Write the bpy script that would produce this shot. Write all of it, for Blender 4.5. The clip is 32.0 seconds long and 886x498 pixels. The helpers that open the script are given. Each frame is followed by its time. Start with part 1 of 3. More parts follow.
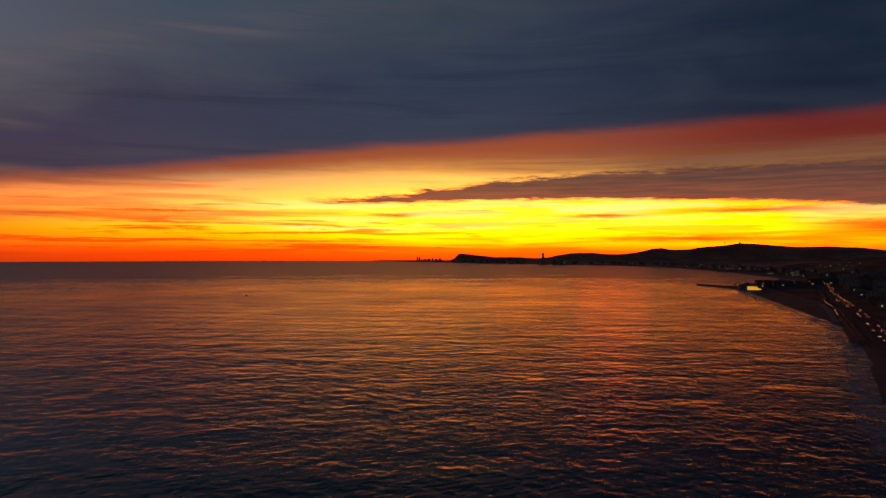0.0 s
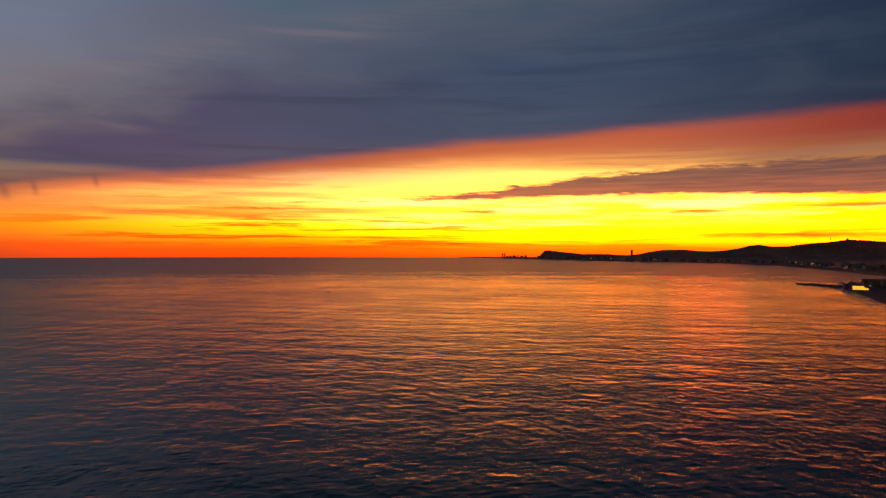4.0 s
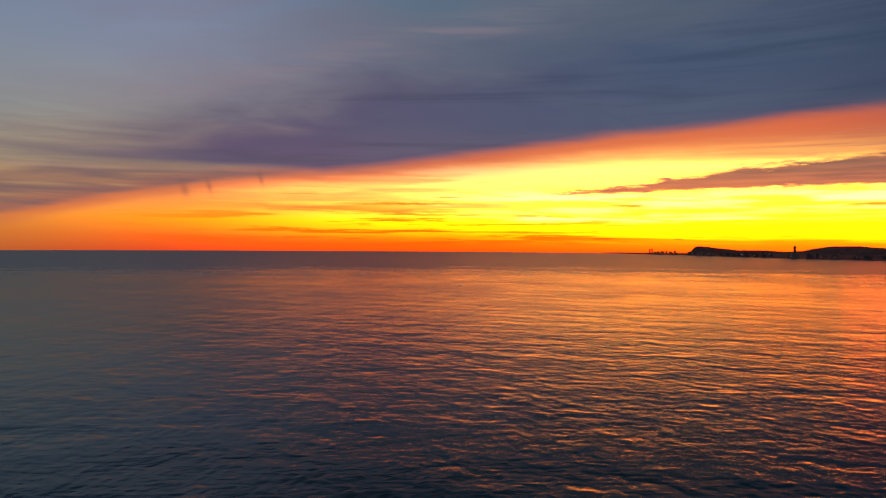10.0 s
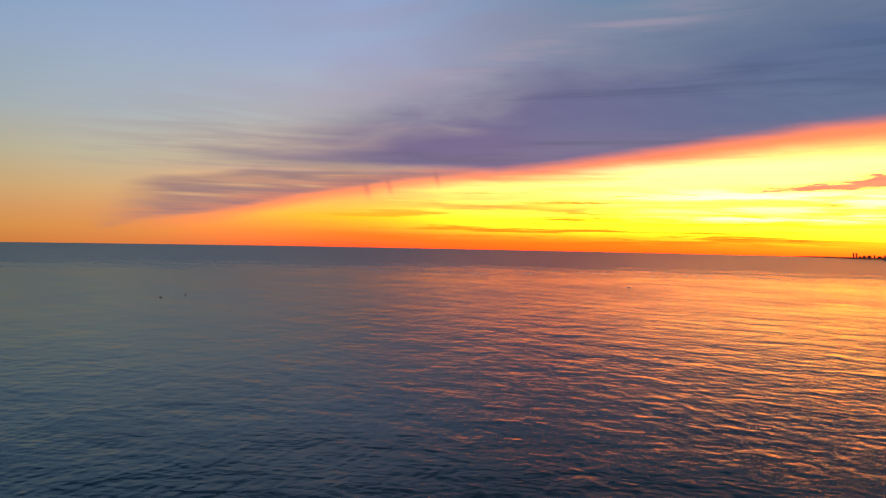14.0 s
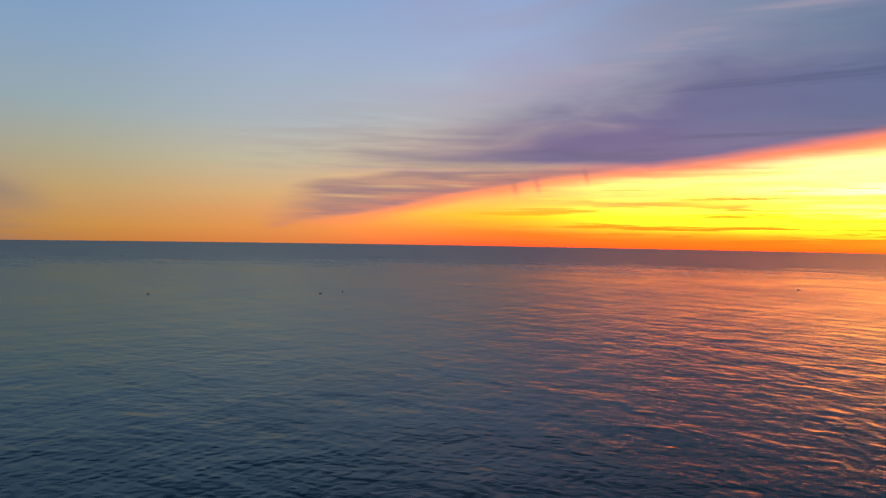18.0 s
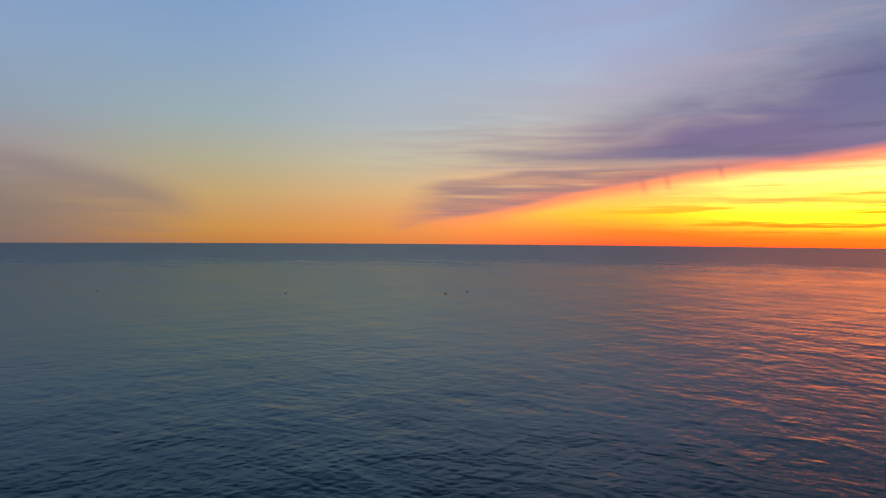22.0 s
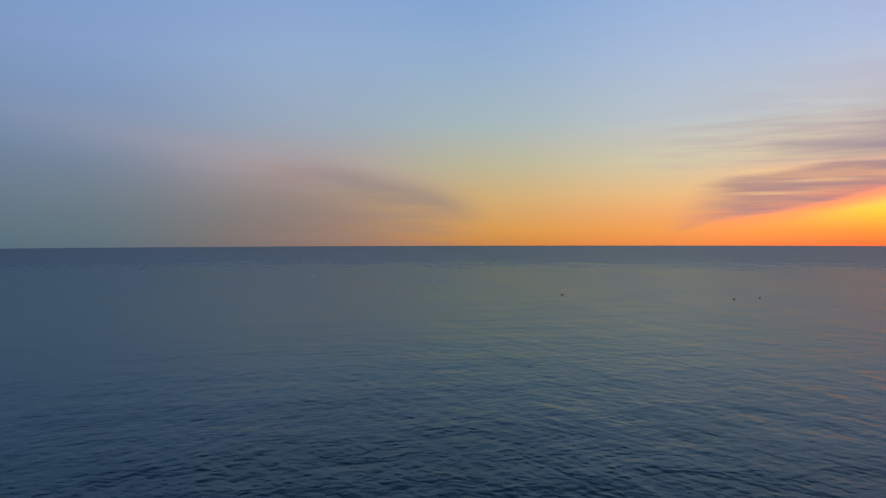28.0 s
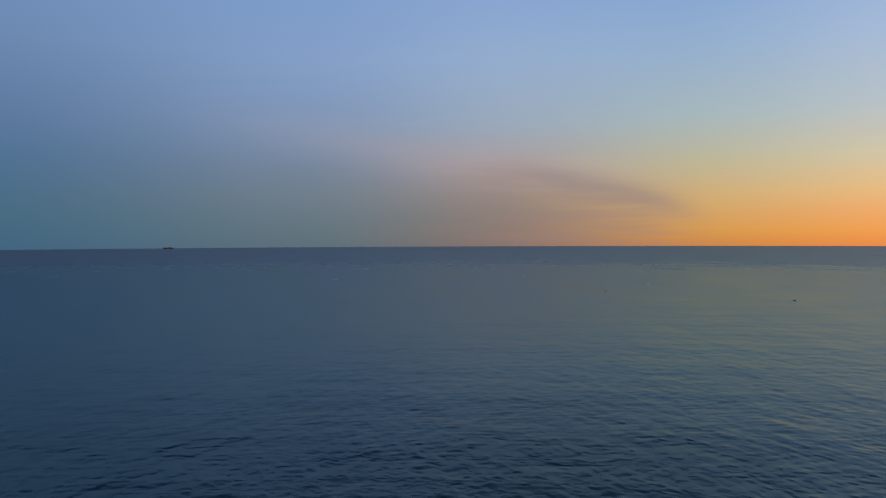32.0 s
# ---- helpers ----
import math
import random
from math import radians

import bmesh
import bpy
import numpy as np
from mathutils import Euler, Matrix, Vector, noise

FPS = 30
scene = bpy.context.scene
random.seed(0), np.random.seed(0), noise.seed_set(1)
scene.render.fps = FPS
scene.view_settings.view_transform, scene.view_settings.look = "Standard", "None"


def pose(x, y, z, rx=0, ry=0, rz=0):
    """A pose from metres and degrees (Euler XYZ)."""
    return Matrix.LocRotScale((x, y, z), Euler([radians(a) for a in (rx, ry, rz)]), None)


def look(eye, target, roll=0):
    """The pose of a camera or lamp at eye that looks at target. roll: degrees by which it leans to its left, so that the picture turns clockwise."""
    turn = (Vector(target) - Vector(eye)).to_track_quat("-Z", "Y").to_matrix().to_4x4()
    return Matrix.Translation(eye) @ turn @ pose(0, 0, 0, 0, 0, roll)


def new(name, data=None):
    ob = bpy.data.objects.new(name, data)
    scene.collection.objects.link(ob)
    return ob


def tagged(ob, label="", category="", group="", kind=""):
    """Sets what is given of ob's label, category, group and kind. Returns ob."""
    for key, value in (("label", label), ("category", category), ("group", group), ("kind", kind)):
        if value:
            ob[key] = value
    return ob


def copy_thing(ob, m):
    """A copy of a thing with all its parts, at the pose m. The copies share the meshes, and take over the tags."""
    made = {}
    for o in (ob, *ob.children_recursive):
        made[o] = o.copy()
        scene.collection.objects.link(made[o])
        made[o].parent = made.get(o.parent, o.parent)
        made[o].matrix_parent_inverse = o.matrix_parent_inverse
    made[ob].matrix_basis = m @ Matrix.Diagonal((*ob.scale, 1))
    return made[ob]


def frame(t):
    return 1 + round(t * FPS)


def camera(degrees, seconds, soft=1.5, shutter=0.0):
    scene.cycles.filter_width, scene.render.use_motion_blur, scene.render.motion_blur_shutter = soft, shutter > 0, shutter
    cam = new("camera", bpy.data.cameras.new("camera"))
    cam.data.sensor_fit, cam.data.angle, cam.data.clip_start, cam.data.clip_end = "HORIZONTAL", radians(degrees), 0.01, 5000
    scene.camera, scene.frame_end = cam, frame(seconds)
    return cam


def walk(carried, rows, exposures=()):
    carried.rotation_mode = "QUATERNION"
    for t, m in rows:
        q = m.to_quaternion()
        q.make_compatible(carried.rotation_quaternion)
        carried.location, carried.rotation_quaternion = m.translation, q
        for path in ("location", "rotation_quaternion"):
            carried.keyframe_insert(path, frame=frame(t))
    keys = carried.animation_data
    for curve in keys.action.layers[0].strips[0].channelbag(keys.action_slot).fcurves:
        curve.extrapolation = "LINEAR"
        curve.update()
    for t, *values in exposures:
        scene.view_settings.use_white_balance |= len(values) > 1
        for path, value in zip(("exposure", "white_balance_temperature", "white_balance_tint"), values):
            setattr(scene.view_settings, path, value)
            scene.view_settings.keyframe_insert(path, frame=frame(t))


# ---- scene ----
# ================= camera and path =================
EYE = 60.0          # flying height over the sea
EDGE = 4950.0       # radius of the sea sheet
DIP = 0.694         # degrees by which the sea's edge lies below eye level
cam = camera(65.0, 32.0, soft=1.25, shutter=0.5)
PATH = [  # seconds, turn to the left, tilt, lean, in degrees
    (0, 0.00, 0.28, 0.06), (0.5, 0.50, 0.26, 0.06), (1, 1.07, 0.25, 0.06), (1.5, 1.69, 0.20, 0.06),
    (2, 2.66, 0.15, 0.06), (2.5, 3.99, 0.11, 0.08), (3, 5.06, 0.07, 0.10), (3.5, 6.08, 0.03, 0.11),
    (5.5, 10.48, -0.16, 0.16), (6, 11.57, -0.21, 0.17), (7, 13.33, -0.29, 0.18), (8, 14.79, -0.39, 0.21),
    (9, 16.46, -0.42, 0.36), (10, 19.00, -0.49, 0.38), (11, 21.83, -0.59, 0.45), (11.5, 23.38, -0.65, 0.49),
    (12, 25.59, -0.70, 0.54), (12.5, 27.55, -0.72, 0.67), (13, 29.47, -0.73, 0.80), (13.5, 31.20, -0.73, 0.94),
    (14, 33.10, -0.72, 1.08), (14.5, 34.96, -0.76, 1.06), (16.5, 41.15, -0.92, 1.00), (17, 42.55, -0.95, 0.99),
    (18, 45.23, -1.01, 0.92), (19, 47.41, -1.09, 0.78), (20, 49.71, -1.11, 0.66), (21, 52.40, -1.12, 0.57),
    (22, 55.43, -1.10, 0.40), (23, 59.07, -1.06, 0.32), (24, 62.87, -1.06, 0.22), (25, 66.68, -1.05, 0.16),
    (25.5, 68.59, -1.04, 0.11), (27.5, 76.03, -0.98, -0.12), (28, 77.92, -0.96, -0.17), (28.5, 79.98, -0.96, -0.19),
    (29, 82.61, -0.96, -0.20), (29.5, 84.99, -0.94, -0.21), (30, 87.06, -0.93, -0.23), (31, 91.09, -0.92, -0.24),
    (32, 95.04, -0.90, -0.26),
]


def eye_at(t):
    """The drone slides ahead and to the right, slows down and then hovers, turning to the left."""
    s = 3.4 * t if t < 11.0 else 3.4 * (11.0 + (min(t, 15.0) - 11.0) - (min(t, 15.0) - 11.0) ** 2 / 8.0)
    return Vector((0.743 * s, 0.669 * s, EYE))


def aim(t, turn, tilt, lean):
    at = eye_at(t)
    return Matrix.Translation(at) @ pose(0, 0, 0, 90 + tilt, 0, turn) @ pose(0, 0, 0, 0, 0, lean)


EXPOSURES = [  # seconds, stops, kelvin, tint: the drone's camera brightens and cools its picture as it turns from the glow
    (0.0, -2.0, 6500, 10), (2.0, -1.8, 6500, 10), (3.5, -1.42, 6500, 10), (6.0, -0.9, 6500, 10), (9.0, -1.0, 6500, 10), (11.0, -0.7, 6400, 10),
    (13.0, -0.24, 6200, 10), (17.0, -0.14, 6050, 10), (24.0, -0.02, 6100, 10), (29.0, 0.12, 6150, 10), (32.0, 0.12, 6200, 10)]
walk(cam, [(t, aim(t, a, p, r)) for t, a, p, r in PATH], EXPOSURES)


# ================= node helpers =================
class Sock:
    """A socket with arithmetic, to write node formulas plainly."""

    def __init__(self, tree, out):
        self.tree, self.out = tree, out

    def _op(self, op, *args):
        n = self.tree.nodes.new("ShaderNodeMath")
        n.operation = op
        for i, a in enumerate((self, *args)):
            plug(self.tree, a, n.inputs[i])
        return Sock(self.tree, n.outputs[0])

    def __add__(self, o): return self._op("ADD", o)
    def __radd__(self, o): return self._op("ADD", o)
    def __sub__(self, o): return self._op("SUBTRACT", o)
    def __mul__(self, o): return self._op("MULTIPLY", o)
    def __rmul__(self, o): return self._op("MULTIPLY", o)
    def __truediv__(self, o): return self._op("DIVIDE", o)
    def __rtruediv__(self, o): return self._op("POWER", -1.0) * o
    def __rsub__(self, o): return (self * -1.0) + o
    def to(self, op, *a): return self._op(op, *a)


def plug(tree, a, inp):
    if isinstance(a, Sock):
        tree.links.new(a.out, inp)
    elif isinstance(a, (tuple, list)):
        inp.default_value = (*a, 1.0) if len(a) == 3 and len(inp.default_value) == 4 else a
    else:
        inp.default_value = a


def smooth(tree, x, lo, hi):
    n = tree.nodes.new("ShaderNodeMapRange")
    n.interpolation_type = "SMOOTHSTEP"
    plug(tree, x, n.inputs[0])
    plug(tree, lo, n.inputs[1])
    plug(tree, hi, n.inputs[2])
    return Sock(tree, n.outputs[0])


def blend(tree, f, a, b, mode="MIX"):
    n = tree.nodes.new("ShaderNodeMix")
    n.data_type, n.blend_type, n.clamp_factor = "RGBA", mode, True
    plug(tree, f, n.inputs[0])
    plug(tree, a, n.inputs[6])
    plug(tree, b, n.inputs[7])
    return Sock(tree, n.outputs[2])


def fbm(tree, vec, scale=1.0, detail=4.0, rough=0.55, dist=0.0):
    n = tree.nodes.new("ShaderNodeTexNoise")
    tree.links.new(vec.out, n.inputs["Vector"])
    n.inputs["Scale"].default_value, n.inputs["Detail"].default_value = scale, detail
    n.inputs["Roughness"].default_value, n.inputs["Distortion"].default_value = rough, dist
    return Sock(tree, n.outputs[0])


def vec3(tree, x, y, z):
    n = tree.nodes.new("ShaderNodeCombineXYZ")
    for i, a in enumerate((x, y, z)):
        plug(tree, a, n.inputs[i])
    return Sock(tree, n.outputs[0])


def curve(tree, x, points, lo, hi, top):
    """y(x) through a few points; x from lo to hi, y from 0 to top."""
    n = tree.nodes.new("ShaderNodeFloatCurve")
    c = n.mapping.curves[0]
    while len(c.points) < len(points):
        c.points.new(0.5, 0.5)
    for p, (a, b) in zip(c.points, points):
        p.location = ((a - lo) / (hi - lo), b / top)
    n.mapping.update()
    plug(tree, (x - lo) / (hi - lo), n.inputs["Value"])
    return Sock(tree, n.outputs[0]) * top


def lin(r, g, b, k=1.0):
    """Linear colour from 8-bit display values, times k."""
    f = lambda v: (v / 255 / 12.92 if v <= 10 else ((v / 255 + 0.055) / 1.055) ** 2.4)
    return (f(r) * k, f(g) * k, f(b) * k)


# ================= sky after sunset =================
SUN_AZ, SUN_EL = 13.6, 3.0     # heading of the sunset; height of the added red sun lamp


def build_sky():
    world = bpy.data.worlds.new("dusk_sky")
    world.use_nodes = True
    scene.world = world
    t = world.node_tree
    t.nodes.clear()
    co = t.nodes.new("ShaderNodeTexCoord")
    sep = t.nodes.new("ShaderNodeSeparateXYZ")
    t.links.new(co.outputs["Generated"], sep.inputs[0])
    x, y, z = (Sock(t, o) for o in sep.outputs)
    deg = 57.29578
    az = x.to("ARCTAN2", y) * deg            # to the right of the first heading
    el = z.to("ARCSINE") * deg + DIP         # above the sea's edge

    def noise(sx, sy, seed, detail=4.0, rough=0.55, dist=0.0):
        return fbm(t, vec3(t, az * (1 / sx), el * (1 / sy), seed), 1.0, detail, rough, dist)

    def near(v, c, w):
        d = (v - c) / w
        return (d * d * -1.0).to("EXPONENT")

    # clear sky: a ramp by height at each of several headings
    H = (0.0, 1.2, 2.5, 4.0, 6.5, 10.0, 15.0, 20.0)
    columns = [
        (-128, [lin(64, 98, 124), lin(66, 102, 126), lin(70, 105, 126), lin(74, 107, 132), lin(80, 112, 144), lin(96, 122, 156), lin(110, 136, 172), lin(114, 144, 184)]),
        (-105, [lin(94, 110, 118), lin(100, 116, 122), lin(106, 120, 128), lin(114, 126, 136), lin(120, 134, 152), lin(128, 148, 176), lin(134, 158, 194), lin(128, 156, 198)]),
        (-90, [lin(134, 112, 102), lin(140, 120, 108), lin(140, 126, 116), lin(152, 136, 126), lin(166, 154, 152), lin(156, 168, 182), lin(150, 172, 200), lin(138, 164, 204)]),
        (-75, [lin(206, 134, 66), lin(216, 154, 76), lin(212, 162, 98), lin(208, 172, 116), lin(190, 180, 146), lin(168, 182, 182), lin(150, 174, 200), lin(134, 164, 204)]),
        (-58, [lin(242, 138, 70), lin(248, 160, 80), lin(246, 170, 104), lin(238, 188, 126), lin(216, 200, 164), lin(188, 194, 196), lin(170, 186, 210), lin(150, 176, 212)]),
        (-40, [(1.3, 0.13, 0.04), (1.9, 0.33, 0.03), (2.6, 0.72, 0.02), (2.1, 0.66, 0.14), lin(246, 200, 140), lin(205, 198, 188), lin(174, 184, 210), lin(158, 176, 212)]),
        (-20, [(6.0, 0.30, 0.004), (12.0, 0.95, 0.003), (18.0, 2.5, 0.004), (15.0, 2.9, 0.28), (2.8, 1.30, 0.50), lin(210, 195, 180), lin(138, 150, 168), lin(122, 146, 172)]),
        (2, [(13.0, 0.60, 0.001), (25.0, 2.7, 0.001), (42.0, 6.2, 0.002), (35.0, 6.2, 0.10), (7.0, 3.0, 0.50), lin(200, 160, 130), lin(96, 120, 138), lin(96, 124, 142)]),
        (20, [(12.0, 0.8, 0.001), (24.0, 2.8, 0.001), (38.0, 5.6, 0.002), (27.0, 4.6, 0.01), (1.5, 0.6, 0.13), lin(165, 120, 105), lin(62, 86, 114), lin(60, 84, 112)]),
        (45, [(3.0, 0.2, 0.001), (4.0, 0.7, 0.001), (4.0, 0.9, 0.001), (2.0, 0.5, 0.01), lin(190, 110, 80), lin(100, 84, 98), lin(52, 76, 106), lin(50, 74, 104)]),
    ]
    ramps = []
    for a, cols in columns:
        r = t.nodes.new("ShaderNodeValToRGB")
        e = r.color_ramp.elements
        while len(e) < len(H):
            e.new(0.5)
        for k, (h, c) in enumerate(zip(H, cols)):
            dim = 0.93 if a <= -75 else 0.95 if a <= -58 else 1.0
            e[k].position, e[k].color = h / 20.0, (*(v * dim for v in c), 1.0)
        plug(t, el / 20.0, r.inputs[0])
        ramps.append((a, Sock(t, r.outputs[0])))
    col = ramps[0][1]
    for (a0, _), (a1, c1) in zip(ramps, ramps[1:]):
        col = blend(t, smooth(t, az, a0 - 2.0, a1 + 2.0), col, c1)

    warm = smooth(t, az, -50.0, -26.0)
    # brightest veil low over the land
    bright = near(el, 4.1, 0.9) * smooth(t, az, -26.0, -6.0) * smooth(t, noise(9, 0.6, 3.0, 5.0), 0.42, 0.60)
    col = blend(t, bright * 0.8, col, (8.0, 4.0, 1.2))
    pane = near(el, 2.8, 0.32) * smooth(t, az, -20.0, -8.0) * (1.0 - smooth(t, az, 0.0, 8.0)) * smooth(t, noise(7, 0.4, 71.0, 5.0), 0.44, 0.58)
    col = blend(t, pane * 0.7, col, (8.0, 4.5, 1.3))
    # long low orange streaks
    s1 = smooth(t, noise(13, 0.62, 1.0, 5.0, 0.6, 0.4), 0.47, 0.60)
    band = smooth(t, el, 0.2, 1.2) * (1.0 - smooth(t, el, 2.6, 5.0))
    col = blend(t, s1 * band * warm * (0.85 - smooth(t, az, -14.0, 6.0) * 0.4), col, (2.6, 0.20, 0.002))
    s2 = smooth(t, noise(6, 0.32, 7.0, 5.0, 0.6, 0.6), 0.60, 0.70) * smooth(t, el, 0.5, 1.0) * (1.0 - smooth(t, el, 4.0, 5.5))
    col = blend(t, s2 * warm * 0.6, col, (1.5, 0.22, 0.006))
    base_haze = (1.0 - smooth(t, el, 0.5, 1.7 + (noise(8, 1.5, 5.0) - 0.5) * 1.6)) * warm
    col = blend(t, base_haze * 0.7, col, (2.6, 0.15, 0.006))

    # pale cirrus veils under the large cloud
    s3 = smooth(t, noise(16, 1.0, 11.0, 5.0, 0.6, 0.3), 0.45, 0.68) * smooth(t, el, 2.8, 4.2) * (1.0 - smooth(t, el, 8.0, 11.0)) * warm
    col = blend(t, s3 * (0.6 - smooth(t, az, -16.0, 0.0) * 0.3), col, lin(255, 158, 96, 1.05))

    # the large slate cloud: a long slanting lower edge, flat towards its trailing end
    lower = curve(t, az, [(-130, 0.2), (-61, 0.9), (-57, 1.9), (-52, 2.6), (-46.6, 3.8), (-42, 4.7), (-37, 5.5), (-32.6, 6.0), (-25, 6.8), (-16, 8.05), (-10, 8.8), (-1, 9.6), (7, 10.1), (15, 10.5), (33, 10.8), (60, 11.1)], -130.0, 60.0, 24.0)
    upper = curve(t, az, [(-130, 6.0), (-58, 6.8), (-50, 8.2), (-46, 9.2), (-40, 10.6), (-33, 12.4), (-24, 14.8), (-16, 16.4), (-5, 18.4), (4, 20.0), (14, 22.0), (33, 24.0), (60, 24.0)], -130.0, 60.0, 24.0)
    w1 = (noise(9, 1.6, 21.0, 5.0, 0.55, 0.5) - 0.5)
    w2 = (noise(16, 2.6, 23.0, 4.0, 0.55, 0.6) - 0.5)
    streaks = smooth(t, noise(12, 0.7, 57.0, 4.0, 0.55, 0.4), 0.34, 0.64)
    e0 = el - lower + w1 * 0.8
    # red light under the edge
    thick = smooth(t, az, -34.0, 20.0) * 1.7 + 0.4
    red = smooth(t, e0, thick * -1.5 - 0.6, thick * -0.45) * smooth(t, az, -62.0, -46.0)
    fade = 1.0 - smooth(t, e0, 0.2, 1.2)
    reds = blend(t, smooth(t, az, -45.0, -5.0), (1.05, 0.21, 0.13), (1.35, 0.27, 0.11))
    reds = blend(t, smooth(t, az, 6.0, 30.0), reds, (0.66, 0.075, 0.055))
    # grey-pink streaks between the red light and the lens-shaped cloud
    ash = smooth(t, az, -6.0, 12.0) * smooth(t, el + w1 * 0.8, 7.0, 7.7) * (1.0 - smooth(t, e0, thick * -0.9, thick * -0.5))
    col = blend(t, ash * (smooth(t, noise(15, 0.45, 87.0, 5.0, 0.6, 0.4), 0.40, 0.62) * 0.55 + 0.35), col, (0.92, 0.46, 0.26))
    col = blend(t, red * fade * (smooth(t, az, -48.0, -14.0) * 0.32 + 0.6), col, reds)
    # mauve wedge under the flat part of the cloud
    wedge = smooth(t, e0, -0.35, 0.3) * (1.0 - smooth(t, el + w1 * 0.7 - (lower + 3.0).to("MINIMUM", 6.4), -0.4, 0.3)) * smooth(t, az + w1 * 6.0, -60.0, -54.0) * (1.0 - smooth(t, az, -33.0, -29.0))
    col = blend(t, wedge * (streaks * 0.3 + 0.6), col, lin(158, 126, 128))
    # its body
    flat_base = lower.to("MAXIMUM", 6.4)
    e1 = el - flat_base + w1 * 0.9
    left_fade = smooth(t, az + w2 * 10.0, -56.0, -36.0)
    body = smooth(t, e1, -0.6, left_fade * 0.3 + 0.35)
    top = 1.0 - smooth(t, el - upper + w2 * (left_fade * 4.0 + 2.5), left_fade * -2.6 - 1.2, left_fade * 1.8 + 1.4)
    cloud_col = blend(t, smooth(t, az, -40.0, 2.0), lin(122, 106, 146), lin(98, 116, 150))
    cloud_col = blend(t, 1.0 - smooth(t, az, -54.0, -36.0), cloud_col, lin(172, 152, 156))
    cloud_col = blend(t, smooth(t, az, 0.0, 32.0), cloud_col, lin(54, 74, 105))
    tex = noise(13, 3.2, 31.0, 4.0, 0.5, 0.8)
    cloud_col = blend(t, smooth(t, tex, 0.34, 0.80) * 0.22, cloud_col, lin(134, 146, 168))
    folds = noise(24, 1.3, 37.0, 5.0, 0.6, 0.5)
    cloud_col = blend(t, smooth(t, folds, 0.48, 0.70) * 0.28, cloud_col, lin(58, 70, 100))
    torn = (streaks * 0.55 + 0.2) * (1.0 - left_fade) + left_fade * 0.95
    col = blend(t, body * top * torn * smooth(t, az, -64.0, -52.0), col, cloud_col)
    # diffuse lavender sheet above it
    sheet = smooth(t, noise(20, 5.0, 41.0, 3.0, 0.5, 0.6) + smooth(t, az, -50.0, 10.0) * 0.06, 0.38, 0.74) * smooth(t, el, 8.0, 13.0) * smooth(t, az, -66.0, -32.0)
    col = blend(t, sheet * (1.0 - body * top) * 0.6, col, blend(t, smooth(t, az, -42.0, -22.0), lin(172, 162, 184), lin(146, 144, 166)))
    # pale pink strips along its upper side
    strip_p = near(el + w1 * 1.2, upper + 1.5, 1.1) * smooth(t, az + w2 * 12.0, -50.0, -38.0) * (1.0 - smooth(t, az, -16.0, 2.0))
    col = blend(t, strip_p * (smooth(t, noise(14, 0.9, 91.0, 4.0, 0.55, 0.4), 0.36, 0.64) * 0.45 + 0.1), col, lin(184, 166, 180))
    # ragged streaks on its trailing edge
    rag = streaks * near(el, 8.0, 2.8) * near(az, -52.0, 8.0)
    col = blend(t, rag * 0.38, col, lin(165, 146, 150))
    pale = near(el + w1 * 0.3, 6.15, 0.16) * near(az, -46.0, 7.0)
    col = blend(t, pale * 0.4, col, lin(246, 196, 160))

    for a, h, wa, wh in ((-49.5, 4.75, 2.6, 0.12), (-44.0, 4.9, 1.2, 0.10), (-53.0, 3.9, 2.2, 0.10)):
        sliver = near(az, a, wa) * near(el + w1 * 0.4, h, wh)
        col = blend(t, sliver * 0.5, col, lin(244, 196, 140))
    # salmon bars across the yellow
    for a, h, wa, wh in ((-31.0, 3.6, 6.0, 0.34), (-20.0, 3.2, 4.0, 0.16)):
        bar = near(az, a, wa) * near(el + w1 * 0.9, h, wh)
        col = blend(t, bar * 0.7, col, lin(255, 148, 72, 1.05))

    # small hooked tails hanging from the edge
    for a, h, w in ((-33.7, 5.7, 0.20), (-37.6, 5.0, 0.22), (-39.4, 4.7, 0.3)):
        hook = near(az + (el - h) * 0.25, a, w) * near(el, h, 0.55)
        col = blend(t, hook * 0.45, col, lin(170, 116, 104))

    # the mauve lens-shaped cloud
    lo = curve(t, az, [(-20, 4.7), (-11, 4.6), (0, 4.85), (10, 5.0), (19, 4.8), (27, 4.5), (33, 4.0), (60, 3.8)], -20.0, 60.0, 12.0)
    hi = curve(t, az, [(-20, 4.6), (-11, 4.95), (-4, 5.45), (-1, 5.9), (5, 6.65), (10, 7.0), (19, 7.25), (33, 7.3), (60, 7.6)], -20.0, 60.0, 12.0)
    rough_edge = (noise(2.6, 0.32, 61.0, 6.0, 0.65, 0.3) - 0.5)
    lens = smooth(t, el - lo + rough_edge * 0.7, -0.10, 0.18) * (1.0 - smooth(t, el - hi + rough_edge * 1.7, -0.30, 0.2))
    lens = lens * smooth(t, az, -12.0, -9.0)
    lens_col = blend(t, smooth(t, noise(6, 0.3, 63.0, 6.0, 0.6), 0.38, 0.66), (0.40, 0.19, 0.17), (0.72, 0.27, 0.18))
    col = blend(t, lens * 0.96, col, lens_col)
    # orange islands low in the glow
    for a, h, wa, wh in ((13.0, 3.65, 3.2, 0.16), (24.0, 3.95, 6.0, 0.22), (33.0, 2.6, 5.0, 0.5), (20.0, 1.8, 8.0, 0.28), (-22.0, 3.9, 5.0, 0.10), (-4.0, 3.75, 1.4, 0.10), (-18.5, 4.45, 1.6, 0.06), (-14.0, 4.55, 1.2, 0.05)):
        isle = near(az, a, wa) * near(el + rough_edge * 0.5, h, wh)
